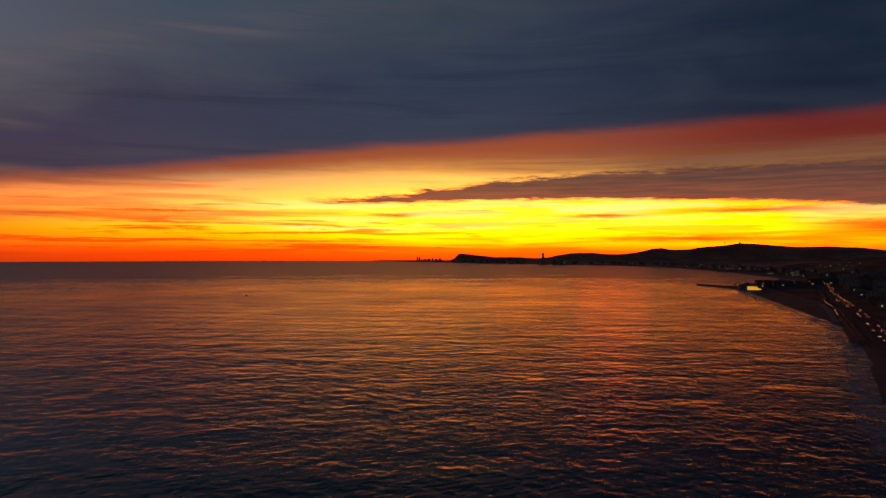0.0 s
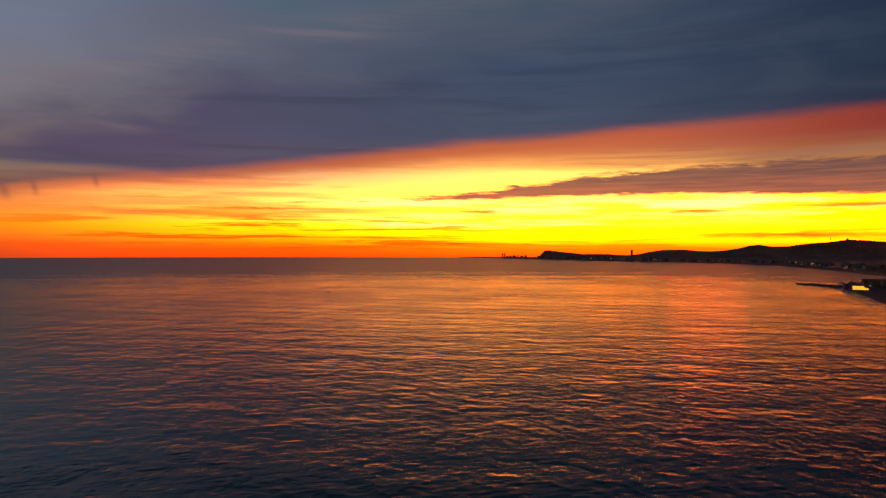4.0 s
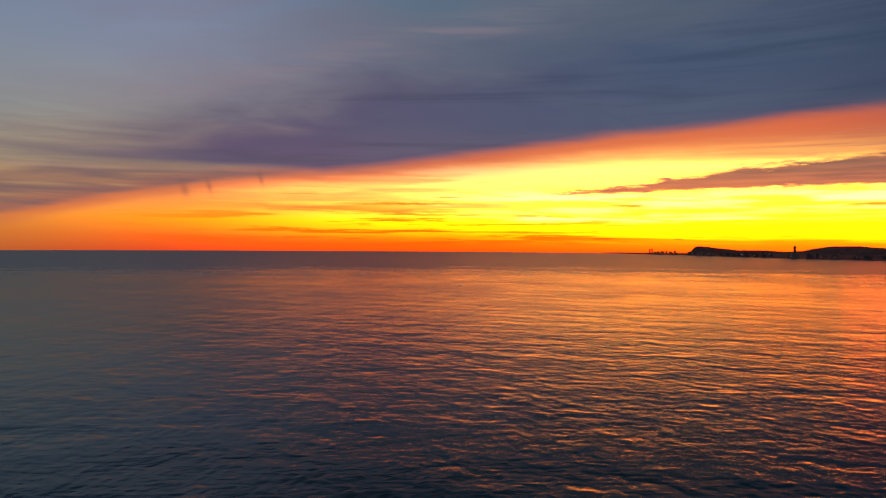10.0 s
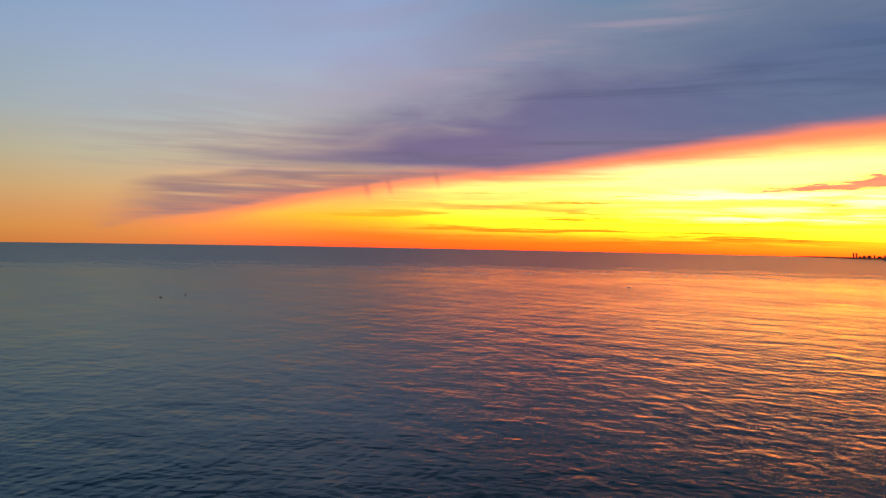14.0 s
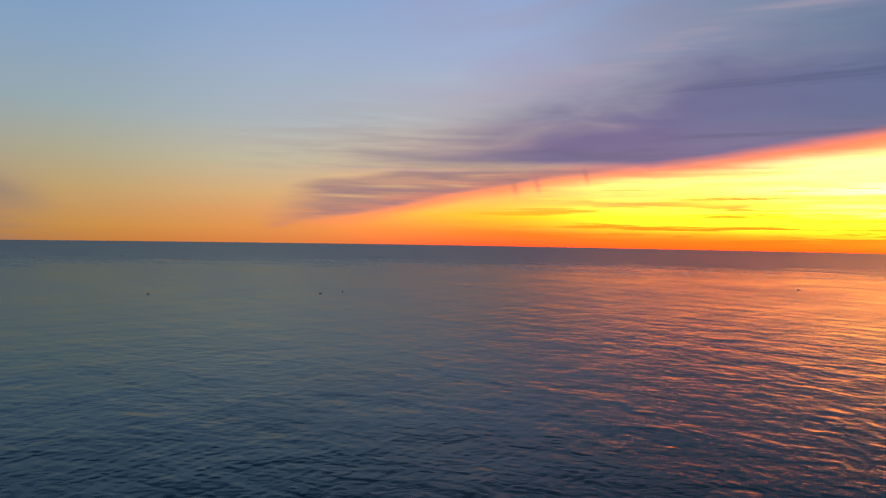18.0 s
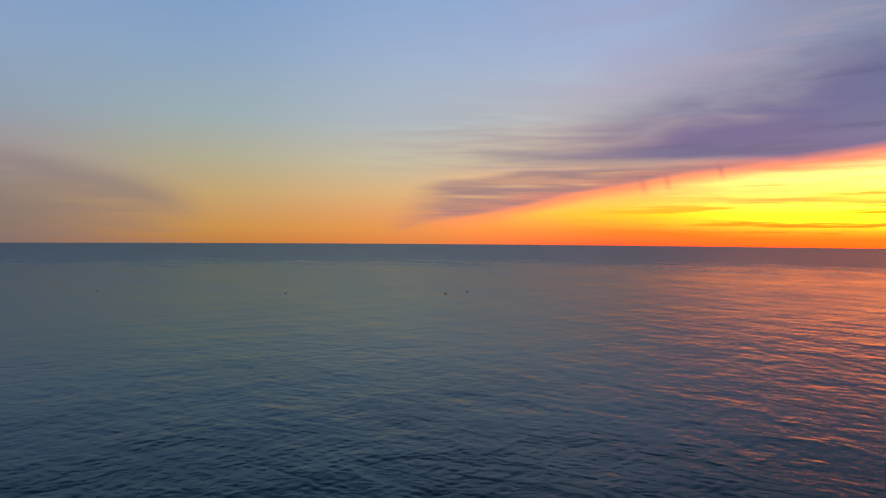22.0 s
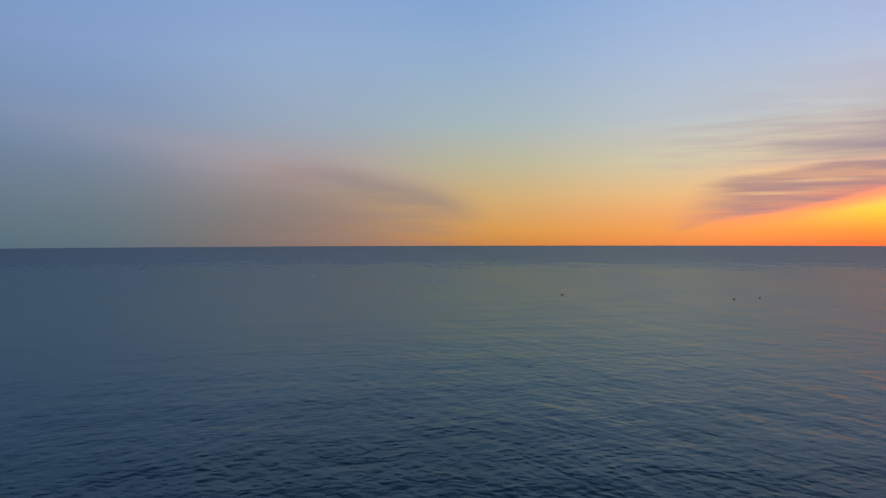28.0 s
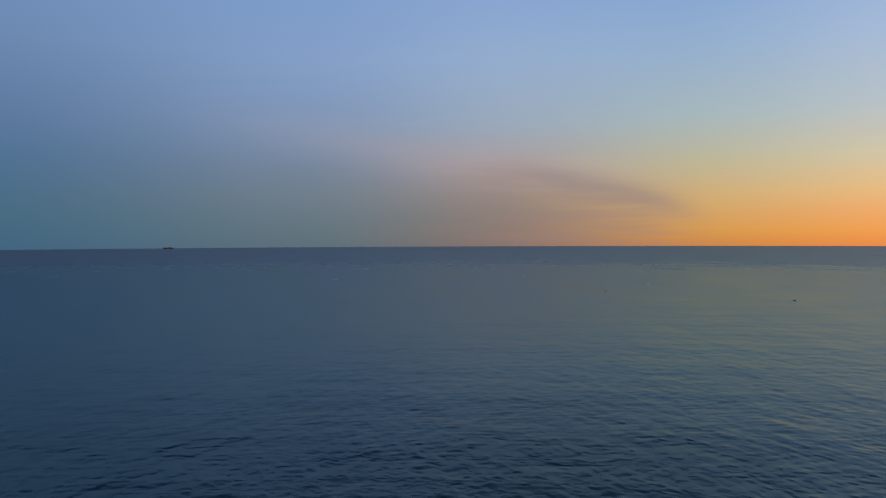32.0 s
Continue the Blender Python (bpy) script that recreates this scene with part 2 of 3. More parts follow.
        col = blend(t, isle * 0.92, col, (2.6, 0.30, 0.010))

    # faint grey streak in the clear southern sky
    line = (az + 76.0) * -0.24 + 3.2
    slant = (az + 77.0) * -0.14 + 3.1
    veil = near(el + w2 * 2.0, slant + 1.8, 1.6) * smooth(t, az, -118.0, -98.0) * (1.0 - smooth(t, az, -84.0, -74.0))
    col = blend(t, veil * 0.16, col, lin(190, 164, 158))
    low = (1.0 - smooth(t, el - slant + w2 * 2.0, -2.4, 0.4)) * (1.0 - smooth(t, az, -92.0, -74.0))
    col = blend(t, low * 0.08 * (1.0 - smooth(t, el, 6.0, 10.0)), col, lin(96, 116, 122))
    streak = near(el + w1 * 1.3, line, 1.0) * smooth(t, az, -93.0, -84.0) * (1.0 - smooth(t, az, -79.0, -73.5))
    col = blend(t, streak * 0.52, col, lin(138, 122, 122))
    under = (1.0 - smooth(t, el - line + w1 * 1.2, -1.2, 0.6)) * smooth(t, az, -98.0, -88.0) * (1.0 - smooth(t, az, -80.0, -71.0))
    col = blend(t, under * (streaks * 0.3 + 0.12), col, lin(150, 124, 116))

    # above the view: the clear dusk sky on one side, the overcast sheet on the other
    nishita = t.nodes.new("ShaderNodeTexSky")
    nishita.sky_type, nishita.sun_disc = "NISHITA", False
    nishita.sun_elevation, nishita.sun_rotation = radians(1.0), radians(SUN_AZ)
    hs = t.nodes.new("ShaderNodeVectorMath")
    hs.operation = "SCALE"
    t.links.new(nishita.outputs[0], hs.inputs[0])
    hs.inputs[3].default_value = 0.05
    clear = blend(t, 0.14, lin(18, 48, 88), Sock(t, hs.outputs[0]))
    side = smooth(t, x * 0.75 + y * 0.65 + (fbm(t, vec3(t, x * 2.0, y * 2.0, z), 1.0, 4.0) - 0.5) * 0.8, -0.55, 0.35)
    high = blend(t, side, clear, lin(42, 56, 82))
    col = blend(t, smooth(t, el, 20.0, 29.0), col, high)

    bg = t.nodes.new("ShaderNodeBackground")
    plug(t, col, bg.inputs[0])
    bg.inputs[1].default_value = 1.0
    out = t.nodes.new("ShaderNodeOutputWorld")
    t.links.new(bg.outputs[0], out.inputs[0])


build_sky()

# sun gone behind the coast: this low red lamp is added to redden the water
sun_data = bpy.data.lights.new("sun", "SUN")
sun_data.energy, sun_data.angle, sun_data.color = 0.058, radians(6.0), (1.0, 0.06, 0.002)
sun = new("sun", sun_data)
sun.matrix_world = look((0, 0, 0), (-math.sin(radians(SUN_AZ)), -math.cos(radians(SUN_AZ)), -math.tan(radians(SUN_EL))))


# ================= materials =================
def material(name, color, rough=0.85, vary=0.35, scale=0.5, bump=0.0, metal=0.0, color2=None, per_object=0.0, fine=8.0):
    m = bpy.data.materials.new(name)
    m.use_nodes = True
    t = m.node_tree
    bsdf = t.nodes["Principled BSDF"]
    bsdf.inputs["Roughness"].default_value, bsdf.inputs["Metallic"].default_value = rough, metal
    co = t.nodes.new("ShaderNodeTexCoord")
    v = Sock(t, co.outputs["Object"])
    n1, n2 = fbm(t, v, scale, 4.0), fbm(t, v, scale * fine, 3.0)
    dark = tuple(c * (1 - vary) for c in color)
    light = color2 or tuple(min(1.0, c * (1 + vary)) for c in color)
    c = blend(t, smooth(t, n1 * 0.65 + n2 * 0.35, 0.35, 0.65), dark, light)
    if per_object:
        info = t.nodes.new("ShaderNodeObjectInfo")
        c = blend(t, Sock(t, info.outputs["Random"]) * per_object, c, tuple(k * 0.35 for k in color))
    t.links.new(c.out, bsdf.inputs["Base Color"])
    if bump:
        b = t.nodes.new("ShaderNodeBump")
        b.inputs["Strength"].default_value, b.inputs["Distance"].default_value = 0.6, bump
        t.links.new(n2.out, b.inputs["Height"])
        t.links.new(b.outputs[0], bsdf.inputs["Normal"])
    return m


def glow(name, color, strength):
    m = bpy.data.materials.new(name)
    m.use_nodes = True
    bsdf = m.node_tree.nodes["Principled BSDF"]
    bsdf.inputs["Base Color"].default_value = (*color, 1)
    bsdf.inputs["Emission Color"].default_value = (*color, 1)
    bsdf.inputs["Emission Strength"].default_value = strength
    m.cycles.emission_sampling = "NONE"
    return m


def water_material():
    m = bpy.data.materials.new("sea_water")
    m.use_nodes = True
    t = m.node_tree
    t.nodes.remove(t.nodes["Principled BSDF"])
    body = t.nodes.new("ShaderNodeBsdfDiffuse")
    body.inputs["Color"].default_value = (0.0002, 0.056, 0.067, 1)
    gloss = t.nodes.new("ShaderNodeBsdfGlossy")
    gloss.inputs["Color"].default_value = (0.80, 0.97, 1, 1)
    geo = t.nodes.new("ShaderNodeNewGeometry")
    sep = t.nodes.new("ShaderNodeSeparateXYZ")
    t.links.new(geo.outputs["Position"], sep.inputs[0])
    x, y, _ = (Sock(t, o) for o in sep.outputs)
    # short steep wind ripples over a low swell
    u = x * 0.97 + y * 0.24
    w = y * 0.97 - x * 0.24
    swell = fbm(t, vec3(t, u / 52.0, w / 26.0, 0.0), 1.0, 2.0, 0.5, 0.4)
    cross = fbm(t, vec3(t, u / 14.0, w / 8.5, 9.0), 1.0, 2.0, 0.5, 0.4)
    chop = fbm(t, vec3(t, u / 3.6, w / 2.6, 4.0), 1.0, 3.0, 0.62, 0.3)
    ripple = fbm(t, vec3(t, u / 1.2, w / 0.85, 14.0), 1.0, 2.0, 0.6)
    gust = fbm(t, vec3(t, u / 80.0, w / 64.0, 23.0), 1.0, 6.0, 0.65, 0.4)
    ruffled = smooth(t, gust, 0.30, 0.70)
    # far out the small waves are too fine to show as relief
    reach = (x * x + y * y).to("SQRT")
    near_by = 1.0 - smooth(t, reach, 200.0, 480.0)
    midway = 1.0 - smooth(t, reach, 320.0, 700.0)
    far_off = 1.0 - smooth(t, reach, 500.0, 1000.0)
    open_swell = 1.0 - smooth(t, reach, 900.0, 1700.0)
    h = swell * far_off * 0.45 + cross * midway * 0.22 + (chop * 0.10 + ripple * (ruffled * 0.04 + 0.035)) * near_by
    # long-crested wave trains, bent and broken up
    wander = fbm(t, vec3(t, x / 34.0, y / 34.0, 6.0), 1.0, 3.0, 0.55, 0.3)
    breakup = fbm(t, vec3(t, x / 21.0, y / 21.0, 17.0), 1.0, 2.0, 0.5, 0.2)
    for heading, length, high, bend in ((84.0, 5.6, 0.030, 4.0), (112.0, 3.7, 0.017, 5.2), (14.0, 4.6, 0.024, 4.6), (-24.0, 3.1, 0.014, 6.0), (70.0, 12.0, 0.046, 2.4), (8.0, 10.5, 0.038, 2.6), (95.0, 25.0, 0.085, 1.4), (-8.0, 22.0, 0.075, 1.5), (80.0, 47.0, 0.17, 0.9), (4.0, 56.0, 0.18, 0.8)):
        cs, sn = math.cos(radians(heading)), math.sin(radians(heading))
        train = ((x * cs + y * sn) * (6.2832 / length) + wander * (6.2832 * bend)).to("SINE")
        h = h + train * smooth(t, breakup, 0.25, 0.65) * (open_swell if length > 40.0 else far_off if length > 15.0 else midway if length > 5.0 else near_by) * (high * 0.56)
    b = t.nodes.new("ShaderNodeBump")
    b.inputs["Strength"].default_value, b.inputs["Distance"].default_value = 1.0, 1.0
    t.links.new(h.out, b.inputs["Height"])
    t.links.new(b.outputs[0], gloss.inputs["Normal"])
    # unevenly ruffled by the wind; beyond a wavering wind line the open sea is rougher
    slick = fbm(t, vec3(t, u / 420.0, w / 170.0, 31.0), 1.0, 4.0, 0.6, 0.4)
    lanes = smooth(t, fbm(t, vec3(t, u / 210.0, w / 120.0, 41.0), 1.0, 5.0, 0.7, 0.5), 0.34, 0.66)
    open_sea = smooth(t, reach + (slick - 0.5) * 700.0, 1150.0, 2000.0)
    t.links.new((ruffled * 0.05 + 0.165 + smooth(t, reach, 300.0, 900.0) * (lanes * 0.06) + open_sea * 0.10).out, gloss.inputs["Roughness"])
    # the troughs hide behind the crests at low angles, so the sheen levels off
    fres = t.nodes.new("ShaderNodeFresnel")
    fres.inputs["IOR"].default_value = 1.333
    t.links.new(b.outputs[0], fres.inputs["Normal"])
    f = Sock(t, fres.outputs[0])
    mix = t.nodes.new("ShaderNodeMixShader")
    plug(t, f * (0.95 - f * 0.60), mix.inputs[0])
    t.links.new(body.outputs[0], mix.inputs[1])
    t.links.new(gloss.outputs[0], mix.inputs[2])
    t.links.new(mix.outputs[0], t.nodes["Material Output"].inputs["Surface"])
    return m


M_WATER = water_material()
M_SAND = material("beach_sand", (0.13, 0.12, 0.105), 0.95, 0.25, 0.05, 0.05)
M_LAND = material("dry_hillside_scrub", (0.07, 0.065, 0.045), 0.95, 0.5, 0.012, 0.5, color2=(0.12, 0.10, 0.07))
# far hills: warm haze is put into the base colour as a reddish tint
M_HILL = material("haze_tinted_hill_earth", (0.50, 0.22, 0.12), 0.95, 0.35, 0.006, 2.0)
M_ROCK = material("breakwater_rock", (0.16, 0.14, 0.12), 0.9, 0.4, 0.4, 0.2, per_object=0.4)
M_CONC = material("grey_concrete", (0.28, 0.27, 0.25), 0.85, 0.25, 0.3, 0.02)
M_ASPH = material("asphalt", (0.05, 0.05, 0.052), 0.9, 0.25, 0.2, 0.01)
M_PAVING = material("dark_paving", (0.10, 0.095, 0.09), 0.9, 0.25, 0.4, 0.01)
M_BALLAST = material("railway_ballast", (0.07, 0.06, 0.05), 0.95, 0.4, 0.6, 0.1)
M_STEEL = material("dull_steel", (0.25, 0.25, 0.26), 0.5, 0.2, 1.0, 0.0, 0.8)
M_DARKSTEEL = material("dark_painted_steel", (0.06, 0.06, 0.065), 0.55, 0.2, 1.0)
M_LAMP_WARM = glow("sodium_lamp_light", (1.0, 0.55, 0.16), 10.0)
M_LAMP_ORANGE = glow("orange_lamp_light", (1.0, 0.36, 0.10), 14.0)
M_LAMP_WHITE = glow("white_lamp_light", (1.0, 0.72, 0.42), 7.0)
M_HEAD = glow("headlight_light", (1.0, 0.93, 0.82), 8.0)
M_TAIL = glow("tail_light", (1.0, 0.05, 0.03), 20.0)
M_GLASS_LIT = glow("lit_window_glass", (1.0, 0.72, 0.32), 3.0)
M_HALL = glow("floodlit_hall_glazing", (1.0, 0.50, 0.03), 3.0)


# ================= shape helpers =================
def part(name, bm, mat, parent=None, label=""):
    me = bpy.data.meshes.new(name)
    bm.to_mesh(me)
    bm.free()
    me.materials.append(mat)
    ob = new(name, me)
    if parent is not None:
        ob.parent = parent
    return tagged(ob, label) if label else ob


def box(bm, x0, y0, z0, x1, y1, z1, bevel=0.0):
    r = bmesh.ops.create_cube(bm, size=1.0)
    for v in r["verts"]:
        v.co = Vector(((x0 + x1) / 2 + v.co.x * (x1 - x0), (y0 + y1) / 2 + v.co.y * (y1 - y0), (z0 + z1) / 2 + v.co.z * (z1 - z0)))
    if bevel:
        es = list({e for v in r["verts"] for e in v.link_edges})
        bmesh.ops.bevel(bm, geom=es, offset=bevel, segments=2, affect="EDGES", profile=0.5)
    return bm


def tube(bm, a, b, r0, r1, n=10):
    a, b = Vector(a), Vector(b)
    q = (b - a).to_track_quat("Z", "Y").to_matrix().to_4x4()
    bmesh.ops.create_cone(bm, cap_ends=True, segments=n, radius1=r0, radius2=r1, depth=(b - a).length, matrix=Matrix.Translation((a + b) / 2) @ q)
    return bm


def lump(bm, c, r, sub=2, squash=(1, 1, 1)):
    bmesh.ops.create_icosphere(bm, subdivisions=sub, radius=1.0, matrix=Matrix.Translation(c) @ Matrix.Diagonal((r * squash[0], r * squash[1], r * squash[2], 1)))
    return bm


def thing(name, label, category, group="", kind=""):
    return tagged(new(name), label, category, group, kind)


def grid_mesh(name, pts, nu, nv, mat, smooth_shade=True):
    """A sheet from nu x nv points given row by row."""
    i = np.arange(nu * nv).reshape(nu, nv)
    f = np.stack([i[:-1, :-1], i[1:, :-1], i[1:, 1:], i[:-1, 1:]], -1).reshape(-1, 4)
    me = bpy.data.meshes.new(name)
    me.from_pydata([tuple(p) for p in pts], [], [tuple(int(k) for k in q) for q in f])
    me.materials.append(mat)
    if smooth_shade:
        me.polygons.foreach_set("use_smooth", [True] * len(me.polygons))
    me.update()
    return new(name, me)


# ================= sea =================
def wave_height(x, y, cell):
    """Low wind waves from the south and east; a train is left out where the sheet is too coarse for it."""
    gen = np.random.RandomState(4)
    z = np.zeros_like(x)
    for k in range(72):
        length = 1.1 * (13.0 / 1.1) ** (k / 71.0)
        heading = gen.normal(2.3, 1.0)
        amp = 0.0034 * length ** 0.35 * gen.uniform(0.5, 1.3)
        phase = gen.uniform(0, 6.283)
        bend = gen.uniform(0.0, 6.283)
        kk = 6.283 / length
        wob = 0.9 * np.sin((x * math.sin(heading) - y * math.cos(heading)) / (length * 4.3) + bend)
        on = np.clip((length / cell - 2.6) / 1.4, 0, 1)
        z += amp * on * np.sin((x * math.cos(heading) + y * math.sin(heading)) * kk + phase + wob)
    return z


def build_sea():
    fine = np.arange(-136.0, 40.0, 0.15)
    az = np.radians(np.concatenate([fine, np.arange(40.0, 224.0, 2.0)]))
    radii = np.concatenate([[40.0, 80.0, 110.0], 130.0 * 1.0034 ** np.arange(0, 492), 692.0 * 1.0062 ** np.arange(0, 152), np.geomspace(1790.0, EDGE, 26)])
    n, m = len(az), len(radii)
    rr, aa = np.meshgrid(radii, az, indexing="ij")
    x, y = rr * np.sin(aa), rr * np.cos(aa)
    z = wave_height(x, y, rr * np.where(rr < 690.0, 0.0034, 0.0062)) * np.clip((rr - 100.0) / 60.0, 0, 1) * np.clip((680.0 - rr) / 260.0, 0, 1)
    co = np.concatenate([[[0.0, 0.0, 0.0]], np.stack([x, y, z], -1).reshape(-1, 3)])
    i = 1 + np.arange(n * m).reshape(m, n)
    j = np.roll(i, -1, axis=1)
    quads = np.stack([i[:-1], i[1:], j[1:], j[:-1]], -1).reshape(-1, 4)[:, ::-1]
    fan = np.stack([np.zeros(n, int), i[0], j[0]], -1)[:, ::-1]
    me = bpy.data.meshes.new("sea")
    me.vertices.add(len(co))
    me.vertices.foreach_set("co", co.ravel())
    loops = np.concatenate([quads.ravel(), fan.ravel()])
    starts = np.concatenate([np.arange(len(quads)) * 4, len(quads) * 4 + np.arange(n) * 3])
    me.loops.add(len(loops))
    me.loops.foreach_set("vertex_index", loops)
    me.polygons.add(len(starts))
    me.polygons.foreach_set("loop_start", starts)
    me.update(calc_edges=True)
    me.validate()
    me.polygons.foreach_set("use_smooth", np.ones(len(starts), bool))
    me.materials.append(M_WATER)
    ob = new("water_sea", me)
    ob.location = (24, 16, 0)
    return tagged(ob, "calm open sea with small wind waves reflecting the sunset", "sea", "", "structure")


build_sea()

# ================= coast =================
SHORE = [(-4500, 420), (-1500, 190), (-200, 120), (120, 116), (236, 150), (280, 177), (403, 244), (555, 318), (677, 356), (922, 424), (1210, 508),
         (1290, 600), (1400, 738), (1537, 770), (1757, 808), (2050, 860), (2733, 924), (3209, 824), (3690, 348), (4612, -315), (4900, -520)]


def shore_x(y):
    ys = [y + k for k in (-45, -22, 0, 22, 45)]
    return float(np.mean(np.interp(ys, [p[0] for p in SHORE], [p[1] for p in SHORE])))


HILLS = [  # place, height, half widths along x and y of the rounded hills behind the coast
    (96, 4560, 24, 22, 160), (128, 4560, 22, 26, 160), (170, 4560, 19, 46, 160), (230, 4540, 26, 110, 160), (420, 4480, 22, 160, 160),
    (900, 4380, 54, 260, 300), (1290, 4330, 50, 170, 260), (1540, 4290, 30, 150, 260), (1330, 4250, 16, 60, 160), (1790, 4250, 86, 330, 330), (1800, 4200, 14, 90, 120), (1930, 4230, 16, 130, 200),
    (2320, 4150, 78, 340, 360), (2900, 3900, 60, 420, 420), (1750, 3000, 22, 420, 420), (1500, 2150, 40, 420, 380),
    (1250, 1500, 46, 300, 420), (900, 900, 44, 260, 320), (640, 420, 30, 220, 260), (700, -300, 40, 300, 500),
]


def land_z(x, y):
    d = x - shore_x(y)
    if d < 0:
        return -2.0 + max(d, -40) * 0.05
    z = 2.2 * min(1.0, d / 28.0) + 2.2 * min(1.0, max(0.0, d - 28) / 60.0)
    inland = min(1.0, max(0.0, d - 70) / 260.0)
    k = inland * inland * (3 - 2 * inland)
    s = sum(h * math.exp(-(((x - hx) / wx) ** 2 + ((y - hy) / wy) ** 2)) for hx, hy, h, wx, wy in HILLS)
    near_front = 1.0 if y > 4000 else k
    rough = noise.fractal(Vector((x / 130.0, y / 160.0, 0.3)), 0.8, 2.1, 6) * 7.0
    return z + near_front * (s + rough * min(1.0, s / 25.0))


def build_land():
    ys = np.concatenate([np.linspace(-4500, -400, 24), np.linspace(-360, 100, 20), np.arange(120, 1500, 12.0), np.arange(1500, 2700, 26.0), np.arange(2700, 4901, 40.0)])
    ds = np.concatenate([[-40, -12, 0, 4, 9, 16, 28, 45, 70, 90, 110], np.arange(130, 900, 26.0), np.arange(900, 2000, 60.0), np.arange(2000, 4200, 130.0)])
    pts = []
    for y in ys:
        sx = shore_x(y) + noise.noise(Vector((y / 90.0, 0, 0))) * 2.0
        for d in ds:
            x = sx + d
            pts.append((x, y, land_z(x, y)))
    ob = grid_mesh("ground_coast", pts, len(ys), len(ds), M_LAND)
    me = ob.data
    me.materials.append(M_SAND)
    me.materials.append(M_HILL)
    nd = len(ds) - 1
    for i, p in enumerate(me.polygons):
        if ds[i % nd] < 40:
            p.material_index = 1
        elif ys[i // nd] > 2300:
            p.material_index = 2
    tagged(ob, "dark coastal plain with beach and low hills at dusk", "coast", "", "structure")


build_land()


# ================= surf along the beach =================
def surf_material():
    m = material("sea_foam", (0.74, 0.77, 0.78), 0.8, 0.2, 0.3)
    t = m.node_tree
    bsdf = t.nodes["Principled BSDF"]
    co = t.nodes.new("ShaderNodeTexCoord")
    n = fbm(t, Sock(t, co.outputs["Object"]), 0.12, 6.0, 0.7, 0.5)
    t.links.new((smooth(t, n, 0.40, 0.66) * 0.8).out, bsdf.inputs["Alpha"])
    return m


M_FOAM = surf_material()


def build_surf():
    for k, (d0, wide, y0, y1) in enumerate(((3.0, 19.0, 130, 1150),)):
        ys = np.arange(y0, y1, 8.0)
        pts = []
        for y in ys:
            wob = noise.noise(Vector((y / 40.0, k * 7.0, 0))) * 5.0
            for j in range(4):
                pts.append((shore_x(y) + d0 + wob - wide * j / 3.0 * (0.8 + 0.5 * noise.noise(Vector((y / 25.0, k, 3)))), y, 0.06 + 0.04 * math.sin(j)))
        ob = grid_mesh("water_surf", pts, len(ys), 4, M_FOAM)
        tagged(ob, "pale line of broken surf along the beach", "surf", "", "structure")


build_surf()

# ================= road, railway, harbour =================
ROAD = [(-900, 230), (-100, 175), (200, 190), (350, 243), (474, 301), (552, 341), (672, 401), (818, 466), (994, 557), (1170, 644), (1334, 736), (1450, 800), (1700, 850), (2050, 905), (2733, 975)]


def road_x(y, off=0.0):
    return float(np.interp(y, [p[0] for p in ROAD], [p[1] for p in ROAD])) + off


def strip(name, y0, y1, step, off, wide, lift, mat):
    ys = np.arange(y0, y1, step)
    pts = []
    for y in ys:
        zc = max(land_z(road_x(y, off), y), 1.5)
        for j in (-1, 1):
            pts.append((road_x(y, off + j * wide / 2), y, zc + lift))
    return grid_mesh(name, pts, len(ys), 2, mat, False)


tagged(strip("road_coast", -600, 2700, 12.0, 0.0, 14.0, 0.55, M_ASPH), "dark asphalt coast road running behind the beach", "road", "", "structure")
tagged(strip("pavement_coast", -600, 1500, 12.0, -9.5, 4.0, 0.70, M_PAVING), "dark paved seafront pavement beside the road", "pavement", "", "structure")
tagged(strip("ground_railway", 452, 1300, 12.0, -18.0, 9.0, 0.5, M_BALLAST), "railway ballast bed between beach and road", "railway", "", "structure")


def build_rails():
    track = thing("railway_track", "double railway track of dull steel rails on ballast", "railway track")
    for off in (-20.9, -19.4, -16.6, -15.1):
        bm = bmesh.new()
        ys = np.arange(456, 1290, 24.0)
        for a, b in zip(ys, ys[1:]):
            pa, pb = (Vector((road_x(y, off), y, max(land_z(road_x(y, -18.0), y), 1.5) + 0.62)) for y in (a, b))
            tube(bm, pa, pb, 0.08, 0.08, 4)
        part("rail", bm, M_STEEL, track)


build_rails()


def lamp_post(name, label, height, arm, bulb_r, light, group, heads=1):
    lamp = thing(name, label, "street lamp", group)
    bm = bmesh.new()
    tube(bm, (0, 0, -0.6), (0, 0, 0.6), 0.22, 0.20, 8)
    tube(bm, (0, 0, 0.5), (0, 0, height), 0.12, 0.07, 8)
    part("pole", bm, M_DARKSTEEL, lamp)
    for k in range(heads):
        sx = 1 if k % 2 == 0 else -1
        bm = bmesh.new()
        tube(bm, (0, 0, height - 0.1), (sx * arm, 0, height + 0.35), 0.06, 0.05, 6)
        part("arm", bm, M_DARKSTEEL, lamp)
        bm = bmesh.new()
        box(bm, sx * arm - bulb_r * 1.3, -bulb_r * 0.8, height + 0.30, sx * arm + bulb_r * 1.3, bulb_r * 0.8, height + 0.52, 0.06)
        head = part("lamp_head", bm, M_DARKSTEEL, lamp)
        bm = bmesh.new()
        lump(bm, (sx * arm, 0, height + 0.22), bulb_r, 2, (1.2, 0.9, 0.7))
        part("lamp_glass", bm, light, head, "glowing lamp glass")
    return lamp


